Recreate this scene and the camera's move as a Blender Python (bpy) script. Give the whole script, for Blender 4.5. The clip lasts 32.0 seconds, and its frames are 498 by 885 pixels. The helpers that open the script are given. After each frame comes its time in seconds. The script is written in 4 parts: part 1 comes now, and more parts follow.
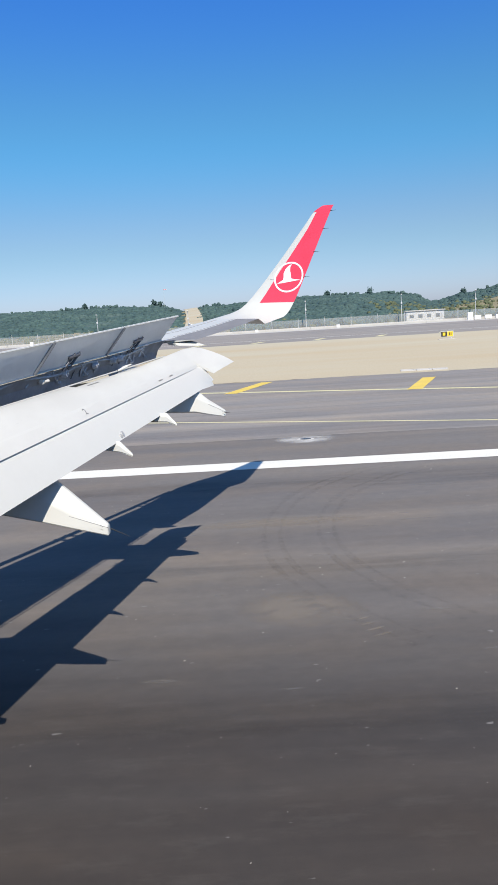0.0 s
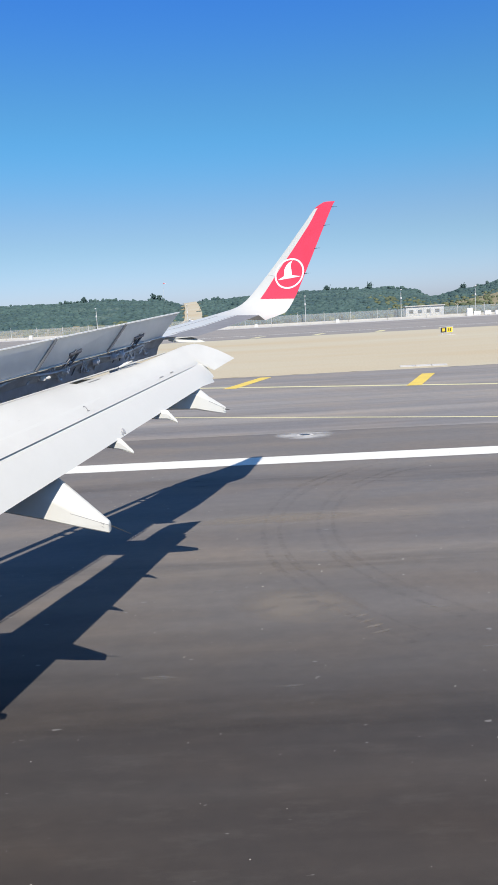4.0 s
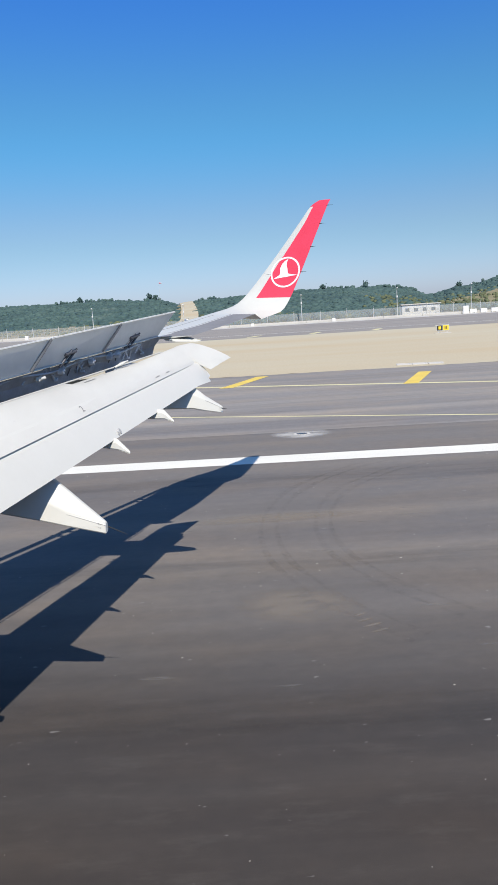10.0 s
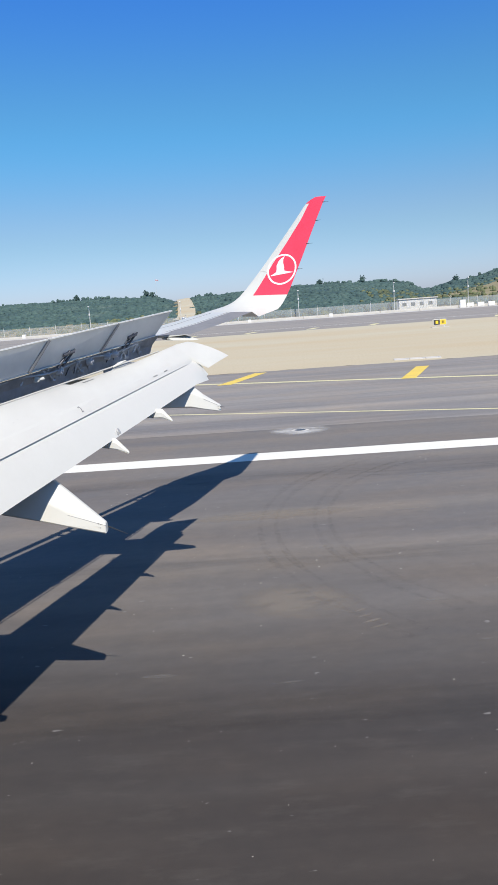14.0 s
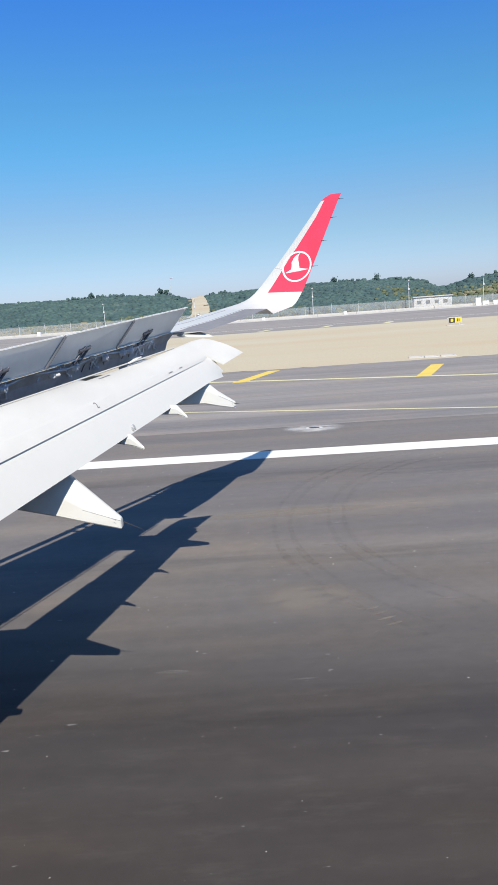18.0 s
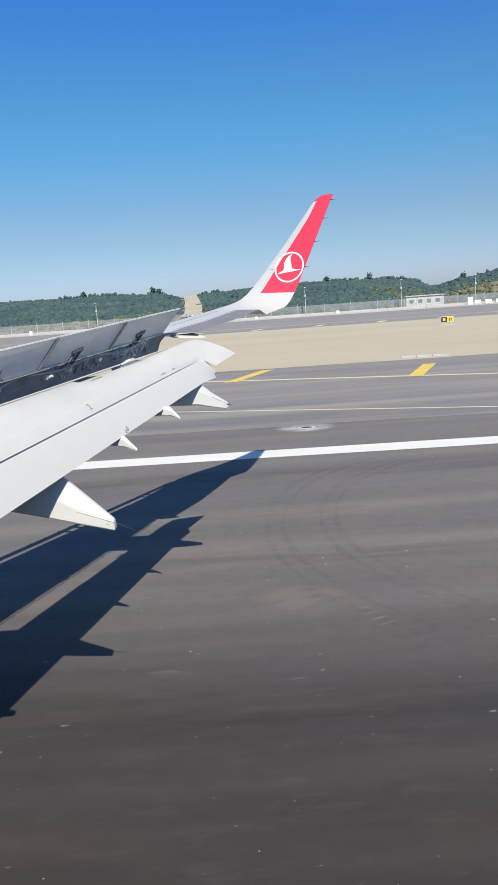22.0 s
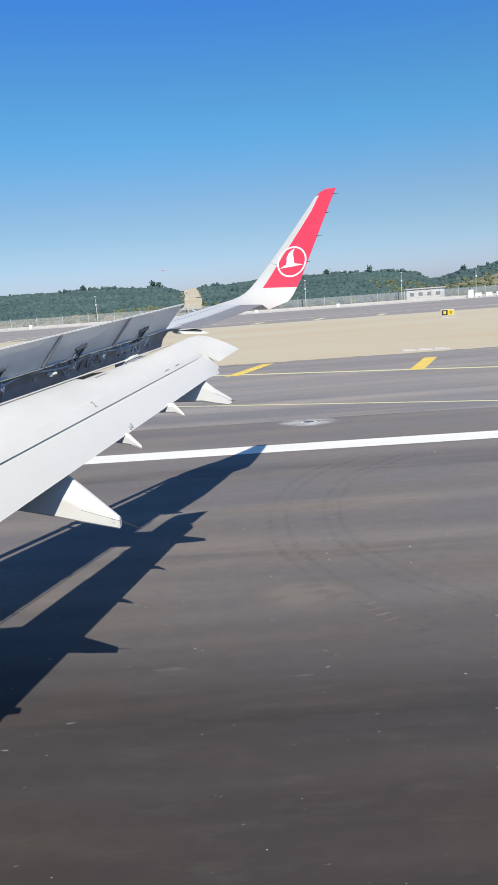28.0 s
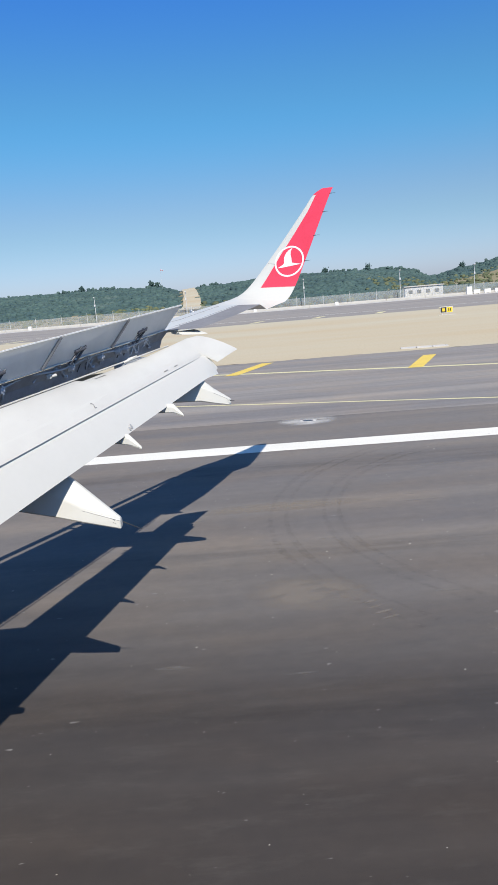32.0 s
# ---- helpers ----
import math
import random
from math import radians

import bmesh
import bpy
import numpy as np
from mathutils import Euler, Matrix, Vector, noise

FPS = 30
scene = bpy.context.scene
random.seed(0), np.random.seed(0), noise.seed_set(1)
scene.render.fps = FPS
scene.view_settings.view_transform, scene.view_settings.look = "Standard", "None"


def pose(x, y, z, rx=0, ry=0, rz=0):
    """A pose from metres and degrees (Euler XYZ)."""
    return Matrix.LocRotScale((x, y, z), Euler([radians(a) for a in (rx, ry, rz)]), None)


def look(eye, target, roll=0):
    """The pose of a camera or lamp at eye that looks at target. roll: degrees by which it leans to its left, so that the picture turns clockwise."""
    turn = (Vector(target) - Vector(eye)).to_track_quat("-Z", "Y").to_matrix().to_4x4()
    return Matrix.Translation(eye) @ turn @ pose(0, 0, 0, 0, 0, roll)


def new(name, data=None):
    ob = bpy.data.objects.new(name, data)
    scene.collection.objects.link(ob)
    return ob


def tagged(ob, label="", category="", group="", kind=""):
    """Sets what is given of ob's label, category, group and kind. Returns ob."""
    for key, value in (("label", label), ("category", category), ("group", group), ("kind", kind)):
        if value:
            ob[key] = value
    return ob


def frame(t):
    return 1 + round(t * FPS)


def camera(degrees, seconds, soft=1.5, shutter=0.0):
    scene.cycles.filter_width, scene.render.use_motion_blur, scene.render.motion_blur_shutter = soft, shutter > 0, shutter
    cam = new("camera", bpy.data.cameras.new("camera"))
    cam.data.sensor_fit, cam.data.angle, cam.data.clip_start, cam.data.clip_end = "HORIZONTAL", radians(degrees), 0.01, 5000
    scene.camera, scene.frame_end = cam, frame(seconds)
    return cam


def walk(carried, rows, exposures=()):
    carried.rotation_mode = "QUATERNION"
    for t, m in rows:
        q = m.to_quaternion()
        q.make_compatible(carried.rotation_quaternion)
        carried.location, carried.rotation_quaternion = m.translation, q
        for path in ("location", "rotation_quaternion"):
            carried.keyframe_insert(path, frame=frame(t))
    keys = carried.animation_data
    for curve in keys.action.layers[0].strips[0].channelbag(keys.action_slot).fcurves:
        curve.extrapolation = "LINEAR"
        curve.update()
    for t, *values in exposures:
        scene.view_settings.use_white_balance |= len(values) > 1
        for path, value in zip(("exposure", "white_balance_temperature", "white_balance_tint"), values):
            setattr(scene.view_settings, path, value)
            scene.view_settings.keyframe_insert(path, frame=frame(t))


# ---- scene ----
from mathutils.bvhtree import BVHTree

cam = camera(36.7, 32.0, soft=1.6)
PATH = [
    (0, (0.018, -0.019, 3.972), (0.006, 9.847, 2.336), -3.50),
    (0.5, (0.002, 0.022, 4.003), (0.113, 9.879, 2.321), -3.11),
    (1, (0.005, -0.010, 3.984), (0.098, 9.850, 2.315), -3.27),
    (1.5, (0.027, -0.046, 4.022), (0.005, 9.807, 2.314), -3.19),
    (2, (0.000, -0.000, 4.000), (0.000, 9.857, 2.313), -3.37),
    (2.5, (0.003, 0.017, 4.005), (0.035, 9.872, 2.308), -3.03),
    (3, (0.011, -0.005, 3.981), (0.025, 9.854, 2.312), -3.14),
    (3.5, (-0.004, 0.031, 3.998), (0.049, 9.884, 2.292), -3.16),
    (4, (-0.002, -0.028, 4.010), (0.000, 9.825, 2.301), -3.18),
    (4.5, (0.021, -0.056, 4.008), (-0.024, 9.797, 2.299), -3.33),
    (6.5, (0.005, -0.021, 3.993), (0.067, 9.835, 2.299), -3.46),
    (7, (-0.010, 0.023, 3.998), (0.074, 9.875, 2.284), -3.35),
    (7.5, (0.009, -0.032, 3.998), (0.044, 9.821, 2.289), -3.62),
    (8, (0.033, -0.034, 4.009), (0.019, 9.815, 2.280), -3.69),
    (8.5, (0.004, -0.022, 4.010), (0.064, 9.828, 2.283), -3.46),
    (9, (-0.008, -0.027, 4.021), (0.079, 9.821, 2.286), -3.28),
    (9.5, (-0.010, -0.005, 4.006), (0.029, 9.843, 2.271), -3.37),
    (10, (0.000, 0.007, 4.004), (0.040, 9.858, 2.283), -3.53),
    (10.5, (0.013, -0.019, 3.993), (0.103, 9.837, 2.303), -3.84),
    (11, (0.015, -0.025, 4.016), (0.092, 9.824, 2.287), -4.01),
    (11.5, (-0.022, 0.022, 4.000), (0.106, 9.874, 2.289), -3.95),
    (12, (-0.022, -0.010, 4.011), (0.077, 9.839, 2.283), -3.89),
    (12.5, (0.011, -0.036, 4.005), (0.155, 9.814, 2.288), -4.25),
    (13, (0.023, -0.020, 4.013), (0.141, 9.832, 2.303), -4.21),
    (13.5, (-0.006, -0.014, 4.006), (0.095, 9.835, 2.281), -4.08),
    (14, (0.002, -0.025, 4.033), (0.059, 9.816, 2.261), -4.14),
    (14.5, (0.001, -0.028, 4.018), (0.034, 9.815, 2.252), -4.21),
    (16.5, (0.009, -0.057, 4.034), (-0.057, 9.779, 2.232), -4.09),
    (17, (-0.001, -0.018, 4.030), (-0.072, 9.817, 2.225), -4.02),
    (17.5, (-0.013, -0.033, 4.024), (-0.075, 9.806, 2.237), -4.09),
    (18, (-0.013, -0.033, 4.021), (-0.137, 9.806, 2.234), -4.08),
    (18.5, (0.007, -0.049, 4.041), (-0.139, 9.785, 2.230), -4.04),
    (19, (-0.005, -0.043, 4.054), (-0.097, 9.790, 2.234), -3.79),
    (19.5, (-0.023, -0.025, 4.042), (-0.122, 9.809, 2.229), -3.78),
    (20, (-0.015, -0.029, 4.046), (-0.139, 9.804, 2.230), -3.75),
    (20.5, (-0.001, -0.037, 4.034), (-0.089, 9.799, 2.235), -3.89),
    (21, (-0.000, -0.071, 4.060), (-0.054, 9.763, 2.247), -3.93),
    (21.5, (0.006, -0.025, 4.044), (-0.044, 9.810, 2.240), -3.98),
    (22, (-0.010, -0.060, 4.051), (-0.039, 9.776, 2.244), -4.04),
    (22.5, (-0.001, -0.043, 4.029), (-0.001, 9.799, 2.254), -4.15),
    (23, (-0.017, -0.023, 4.032), (-0.012, 9.817, 2.250), -4.02),
    (23.5, (-0.033, -0.044, 4.059), (0.017, 9.791, 2.251), -3.83),
    (24, (-0.014, -0.030, 4.042), (0.008, 9.808, 2.251), -3.97),
    (24.5, (0.021, -0.089, 4.070), (0.024, 9.744, 2.250), -3.94),
    (26.5, (0.015, -0.062, 4.048), (-0.078, 9.769, 2.220), -4.30),
    (27, (0.011, -0.044, 4.032), (-0.092, 9.789, 2.211), -4.54),
    (27.5, (0.020, -0.078, 4.061), (-0.099, 9.750, 2.214), -4.21),
    (28, (-0.058, -0.026, 4.088), (-0.095, 9.793, 2.195), -4.17),
    (28.5, (0.057, -0.044, 4.057), (0.007, 9.782, 2.199), -4.47),
    (29, (0.067, -0.058, 4.042), (0.045, 9.775, 2.221), -4.53),
    (29.5, (-0.008, -0.030, 4.055), (-0.007, 9.800, 2.222), -4.44),
    (30, (0.031, -0.040, 4.041), (0.006, 9.792, 2.214), -4.64),
    (30.5, (-0.009, -0.057, 4.053), (0.027, 9.774, 2.219), -4.71),
    (31, (-0.026, -0.055, 4.067), (-0.022, 9.771, 2.214), -4.94),
    (31.5, (-0.035, -0.015, 4.065), (-0.052, 9.809, 2.199), -4.63),
    (32, (-0.043, -0.082, 4.101), (-0.085, 9.735, 2.198), -4.78),
]

walk(cam, [(t, look(eye, target, roll)) for t, eye, target, roll in PATH], [(t, e, 6500, 10) for t, e in ((0, 0.14), (4, 0.16), (7, 0.12), (12, 0.10), (14, 0.15), (17, 0.24), (18.5, 0.18), (20, 0.08), (24, 0.03), (27, 0.08), (32, 0.10))])

# ---- sky and sun ----
SUN = Vector((0.193, -0.646, 0.739))
world = bpy.data.worlds.new("sky")
scene.world = world
world.use_nodes = True
sky = world.node_tree.nodes.new("ShaderNodeTexSky")
sky.sky_type, sky.sun_disc = "NISHITA", False
sky.sun_elevation, sky.sun_rotation = math.asin(SUN.normalized().z), math.atan2(SUN.x, SUN.y)
sky.altitude, sky.air_density, sky.dust_density, sky.ozone_density = 100, 1.0, 0.6, 4.0
background = world.node_tree.nodes["Background"]
background.inputs["Strength"].default_value = 0.168
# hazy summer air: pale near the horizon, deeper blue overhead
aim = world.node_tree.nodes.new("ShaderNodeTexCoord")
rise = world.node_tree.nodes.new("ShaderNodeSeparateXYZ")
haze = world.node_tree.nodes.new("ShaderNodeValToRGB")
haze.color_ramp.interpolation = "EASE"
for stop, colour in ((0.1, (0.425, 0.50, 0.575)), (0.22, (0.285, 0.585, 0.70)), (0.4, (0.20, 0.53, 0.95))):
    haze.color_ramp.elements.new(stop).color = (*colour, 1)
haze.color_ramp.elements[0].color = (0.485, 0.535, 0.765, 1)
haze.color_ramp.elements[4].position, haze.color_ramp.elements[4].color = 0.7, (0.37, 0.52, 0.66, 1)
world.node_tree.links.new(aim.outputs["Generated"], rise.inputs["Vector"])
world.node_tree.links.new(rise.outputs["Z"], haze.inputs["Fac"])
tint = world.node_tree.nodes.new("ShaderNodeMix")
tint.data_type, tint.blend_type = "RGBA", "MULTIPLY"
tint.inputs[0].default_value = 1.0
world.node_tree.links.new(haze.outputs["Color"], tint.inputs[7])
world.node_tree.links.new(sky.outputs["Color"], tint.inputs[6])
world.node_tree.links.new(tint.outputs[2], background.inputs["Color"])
sun_data = bpy.data.lights.new("sun", "SUN")
sun_data.energy, sun_data.angle, sun_data.color = 5.0, radians(0.53), (1.0, 0.93, 0.83)
sun = new("sun", sun_data)
sun.matrix_world = look(SUN * 60, (0, 0, 0))


# ---- materials ----
def material(name, colour, rough=0.6, metal=0.0):
    m = bpy.data.materials.new(name)
    m.use_nodes = True
    b = m.node_tree.nodes["Principled BSDF"]
    b.inputs["Base Color"].default_value = (*colour, 1)
    b.inputs["Roughness"].default_value = rough
    b.inputs["Metallic"].default_value = metal
    return m


def add(m, kind, **values):
    n = m.node_tree.nodes.new(kind)
    for key, value in values.items():
        n.inputs[key].default_value = value
    return n


def join(m, a, out, b, inp):
    m.node_tree.links.new(a.outputs[out], b.inputs[inp])


def coords(m, scale=(1, 1, 1), turn=0.0):
    tex = m.node_tree.nodes.new("ShaderNodeNewGeometry")
    mapping = m.node_tree.nodes.new("ShaderNodeMapping")
    mapping.inputs["Scale"].default_value = scale
    mapping.inputs["Rotation"].default_value = (0, 0, radians(turn))
    join(m, tex, "Position", mapping, "Vector")
    return mapping


def noise_at(m, mapping, scale, detail=4, rough=0.6):
    n = add(m, "ShaderNodeTexNoise", Scale=scale, Detail=detail, Roughness=rough)
    join(m, mapping, "Vector", n, "Vector")
    return n


def ramp(m, source, stops, out="Fac"):
    r = m.node_tree.nodes.new("ShaderNodeValToRGB")
    while len(r.color_ramp.elements) < len(stops):
        r.color_ramp.elements.new(0.5)
    for e, (p, c) in zip(r.color_ramp.elements, stops):
        e.position, e.color = p, (*c, 1)
    join(m, source, out, r, "Fac")
    return r


def mix(m, kind, fac, a, b):
    """A colour mix; a and b are nodes with a Color output or colours, fac is a node or a number."""
    n = m.node_tree.nodes.new("ShaderNodeMix")
    n.data_type, n.blend_type = "RGBA", kind
    for i, v in ((6, a), (7, b)):
        if isinstance(v, tuple):
            n.inputs[i].default_value = (*v, 1)
        else:
            m.node_tree.links.new(v.outputs[2] if v.bl_idname == "ShaderNodeMix" else v.outputs["Color"], n.inputs[i])
    if isinstance(fac, (int, float)):
        n.inputs[0].default_value = fac
    else:
        m.node_tree.links.new(fac.outputs[0], n.inputs[0])
    return n


def base(m, n):
    b = m.node_tree.nodes["Principled BSDF"]
    m.node_tree.links.new(n.outputs[2] if n.bl_idname == "ShaderNodeMix" else n.outputs["Color"], b.inputs["Base Color"])


def bump(m, n, strength, distance=0.01, out="Fac"):
    b = add(m, "ShaderNodeBump", Strength=strength, Distance=distance)
    join(m, n, out, b, "Height")
    join(m, b, "Normal", m.node_tree.nodes["Principled BSDF"], "Normal")


def worn(name, colour, dark, scale=3.0, rough=0.5, metal=0.0, amount=0.5, stretch=(1, 1, 1), turn=0.0, grain=40.0, relief=0.15, speck=0.11):
    """A painted or natural surface with stains at one scale and grain at another."""
    m = material(name, colour, rough, metal)
    c = coords(m, stretch, turn)
    large = ramp(m, noise_at(m, c, scale, 5), [(0.35, (0, 0, 0)), (0.7, (1, 1, 1))])
    small = noise_at(m, coords(m), grain, 3)
    tint = mix(m, "MIX", large, colour, tuple(k * (1 - amount) + d * amount for k, d in zip(colour, dark)))
    grains = ramp(m, small, [(0.3, (1 - speck,) * 3), (0.75, (1 + 0.7 * speck,) * 3)])
    base(m, mix(m, "MULTIPLY", 1.0, tint, grains))
    bump(m, small, relief, 0.004)
    return m


def asphalt(name, light, dark, turn, edge=None):
    """Streaky asphalt; edge: a paler colour that paints in the haze and sheen of distance, between two distances
    across.
    """
    m = material(name, light, 0.85)
    streak = noise_at(m, coords(m, (0.05, 1.0, 1.0), turn), 1.3, 6, 0.62)
    patch = noise_at(m, coords(m, (0.03, 0.6, 1.0), turn), 0.55, 3)
    grain = noise_at(m, coords(m), 130, 2)
    body = ramp(m, streak, [(0.3, dark), (0.7, light)])
    brown = ramp(m, noise_at(m, coords(m, (0.5, 1.0, 1.0), turn), 0.55, 3), [(0.42, (0.97, 0.98, 1.0)), (0.68, (1.10, 1.04, 0.97))])
    tone = ramp(m, patch, [(0.32, (0.80, 0.80, 0.83)), (0.68, (1.16, 1.13, 1.08))])
    fine = ramp(m, grain, [(0.3, (0.86, 0.86, 0.86)), (0.72, (1.13, 1.13, 1.13))])
    chips = ramp(m, noise_at(m, coords(m, (0.6, 1.4, 1), turn), 7.0, 2, 0.5), [(0.735, (0, 0, 0)), (0.76, (1, 1, 1))])
    # far asphalt paled in its colour for haze and grazing sheen
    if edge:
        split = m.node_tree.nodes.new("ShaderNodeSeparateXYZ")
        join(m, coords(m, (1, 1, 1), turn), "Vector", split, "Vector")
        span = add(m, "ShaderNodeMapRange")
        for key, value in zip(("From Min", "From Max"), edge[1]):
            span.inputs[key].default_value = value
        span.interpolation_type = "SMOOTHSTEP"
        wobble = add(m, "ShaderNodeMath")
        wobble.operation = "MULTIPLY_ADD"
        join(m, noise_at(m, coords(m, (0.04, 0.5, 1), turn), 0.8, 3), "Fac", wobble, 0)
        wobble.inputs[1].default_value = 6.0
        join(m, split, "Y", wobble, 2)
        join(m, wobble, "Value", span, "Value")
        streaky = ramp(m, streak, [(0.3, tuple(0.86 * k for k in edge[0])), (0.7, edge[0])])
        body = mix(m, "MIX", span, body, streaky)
    body = mix(m, "MULTIPLY", 1.0, body, tone)
    body = mix(m, "MULTIPLY", 1.0, body, fine)
    body = mix(m, "MULTIPLY", 1.0, body, brown)
    mottle = ramp(m, noise_at(m, coords(m, (0.7, 1.0, 1.0), turn), 5.0, 5, 0.7), [(0.3, (0.91, 0.92, 0.92)), (0.7, (1.09, 1.08, 1.07))])
    body = mix(m, "MULTIPLY", 1.0, body, mottle)
    smudge = ramp(m, noise_at(m, coords(m, (0.4, 1.5, 1), turn), 2.6, 8, 0.72), [(0.53, (0, 0, 0)), (0.78, (0.20, 0.20, 0.20))])
    body = mix(m, "MIX", smudge, body, (0.15, 0.138, 0.124))
    base(m, mix(m, "MIX", chips, body, (0.2, 0.19, 0.18)))
    bump(m, grain, 0.12, 0.004)
    return m


ALONG = -2.2
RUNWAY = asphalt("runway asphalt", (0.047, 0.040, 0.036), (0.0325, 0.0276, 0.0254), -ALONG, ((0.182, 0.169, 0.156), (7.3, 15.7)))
SHOULDER = asphalt("shoulder asphalt", (0.31, 0.29, 0.265), (0.21, 0.197, 0.182), -ALONG)
FAR_ASPHALT = asphalt("taxiway asphalt", (0.32, 0.30, 0.275), (0.25, 0.235, 0.215), -ALONG)
SAND = worn("dry sandy soil", (0.52, 0.475, 0.35), (0.50, 0.385, 0.23), 0.05, 0.95, 0, 0.9, (0.25, 1, 1), 0, 6.0, 0.5)
DIRT = worn("dry grass and dirt", (0.30, 0.25, 0.15), (0.20, 0.19, 0.09), 0.03, 0.95, 0, 0.9, (0.4, 1, 1), 0, 1.5, 0.5)
WHITE_PAINT = worn("white road paint", (0.84, 0.815, 0.72), (0.74, 0.715, 0.63), 1.2, 0.6, 0, 0.6, (0.3, 1, 1), 0, 25.0, 0.08)
YELLOW_PAINT = worn("yellow road paint", (0.86, 0.62, 0.09), (0.60, 0.45, 0.12), 1.0, 0.6, 0, 0.6, (0.3, 1, 1), 0, 25.0, 0.2)
LINE_PAINT = worn("faded yellow road paint", (0.74, 0.68, 0.36), (0.60, 0.55, 0.33), 1.0, 0.6, 0, 0.6, (0.3, 1, 1), 0, 25.0, 0.2)
WING_WHITE = worn("white wing paint", (0.605, 0.605, 0.56), (0.51, 0.51, 0.47), 1.1, 0.42, 0, 0.3, (0.5, 2.2, 2.2), 0, 20.0, 0.0, 0.012)
WING_GREY = worn("grey wing paint and aileron shade", (0.23, 0.23, 0.235), (0.18, 0.18, 0.19), 2.0, 0.75, 0, 0.5, (2.5, 0.6, 1), 0, 9.0, 0.03)
SPOILER_GREY = worn("grey spoiler underside", (0.75, 0.755, 0.73), (0.60, 0.605, 0.59), 1.6, 0.32, 0, 0.6, (2.0, 1, 0.6), 0, 12.0, 0.0, 0.03)
# blue veil over the cove put into the colour
COVE_DARK = worn("cove grey with blue veil", (0.56, 0.60, 0.66), (0.34, 0.37, 0.42), 5.0, 0.6, 0.1, 0.8)
FLAP_WHITE = material("dusty white flap paint", (0.63, 0.63, 0.59), 0.45)
streaks = ramp(FLAP_WHITE, noise_at(FLAP_WHITE, coords(FLAP_WHITE, (1.2, 0.5, 1.2), 16), 2.4, 5), [(0.3, (0.56, 0.552, 0.51)), (0.65, (0.605, 0.60, 0.555))])
spots = ramp(FLAP_WHITE, noise_at(FLAP_WHITE, coords(FLAP_WHITE, (1.0, 0.45, 1.0), 16), 7.0, 3, 0.5), [(0.70, (0, 0, 0)), (0.80, (0.5, 0.5, 0.5))])
base(FLAP_WHITE, mix(FLAP_WHITE, "MIX", spots, streaks, (0.40, 0.39, 0.36)))
STRIP_WHITE = worn("clean white paint", (0.605, 0.60, 0.556), (0.57, 0.565, 0.52), 1.4, 0.4, 0, 0.4, (0.5, 2, 2), 0, 20.0, 0.0, 0.01)
METAL = worn("bare metal", (0.55, 0.55, 0.56), (0.35, 0.35, 0.36), 5.0, 0.35, 0.9, 0.6)
ACTUATOR = worn("dark anodised metal", (0.10, 0.105, 0.12), (0.05, 0.05, 0.06), 6.0, 0.5, 0.2)
RUBBER = worn("black rubber", (0.03, 0.03, 0.03), (0.05, 0.05, 0.05), 6.0, 0.8)
SEAL_SHADE = worn("dark grey seal and gap shade", (0.13, 0.14, 0.155), (0.08, 0.085, 0.095), 6.0, 0.8)
RED = worn("red winglet paint", (0.78, 0.05, 0.10), (0.66, 0.035, 0.07), 2.0, 0.6, 0, 0.5)
LOGO_WHITE = worn("white decal", (0.82, 0.82, 0.82), (0.75, 0.75, 0.75), 3.0, 0.35)
CONCRETE = worn("pale concrete", (0.58, 0.56, 0.52), (0.42, 0.40, 0.37), 0.4, 0.85)
GALVANISED = worn("galvanised steel", (0.66, 0.66, 0.64), (0.5, 0.5, 0.5), 3.0, 0.5, 0.2)
WALL_WHITE = worn("white rendered wall", (0.72, 0.71, 0.68), (0.58, 0.57, 0.54), 0.3, 0.8)
GLASS_DARK = worn("dark window glass", (0.05, 0.06, 0.07), (0.08, 0.09, 0.1), 1.0, 0.15)
BARK = worn("tree bark", (0.14, 0.10, 0.07), (0.08, 0.06, 0.04), 4.0, 0.9)
PALE_GREY = worn("pale grey paint", (0.42, 0.42, 0.41), (0.34, 0.34, 0.34), 3.0, 0.5)
SCUFF = worn("grey flap marks", (0.36, 0.36, 0.35), (0.48, 0.48, 0.46), 14.0, 0.5, 0.1, 0.9)
BLACK_PAINT = worn("black sign paint", (0.02, 0.02, 0.02), (0.03, 0.03, 0.03), 3.0, 0.5)
SIGN_YELLOW = worn("yellow sign face", (0.85, 0.60, 0.04), (0.75, 0.5, 0.04), 3.0, 0.5)


def foliage(name, a, b):
    m = material(name, a, 0.8)
    geo = m.node_tree.nodes.new("ShaderNodeNewGeometry")
    middle = tuple((p + q) / 2 for p, q in zip(a, b))
    tone = ramp(m, geo, [(0.0, tuple(0.92 * k for k in middle)), (1.0, tuple(1.08 * k for k in middle))], "Random Per Island")
    fine = ramp(m, noise_at(m, coords(m), 0.9, 4), [(0.3, (0.8, 0.8, 0.8)), (0.75, (1.2, 1.2, 1.15))])
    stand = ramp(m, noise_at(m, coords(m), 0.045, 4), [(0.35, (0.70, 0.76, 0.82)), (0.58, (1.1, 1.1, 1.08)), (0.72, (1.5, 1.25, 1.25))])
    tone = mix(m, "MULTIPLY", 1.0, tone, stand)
    base(m, mix(m, "MULTIPLY", 1.0, tone, fine))
    return m


# leaf colour lifted and blued to paint in the hills' haze
LEAVES = foliage("broadleaf foliage with haze", (0.045, 0.084, 0.079), (0.064, 0.113, 0.100))
SCRUB = foliage("dry scrub", (0.085, 0.105, 0.05), (0.13, 0.14, 0.068))


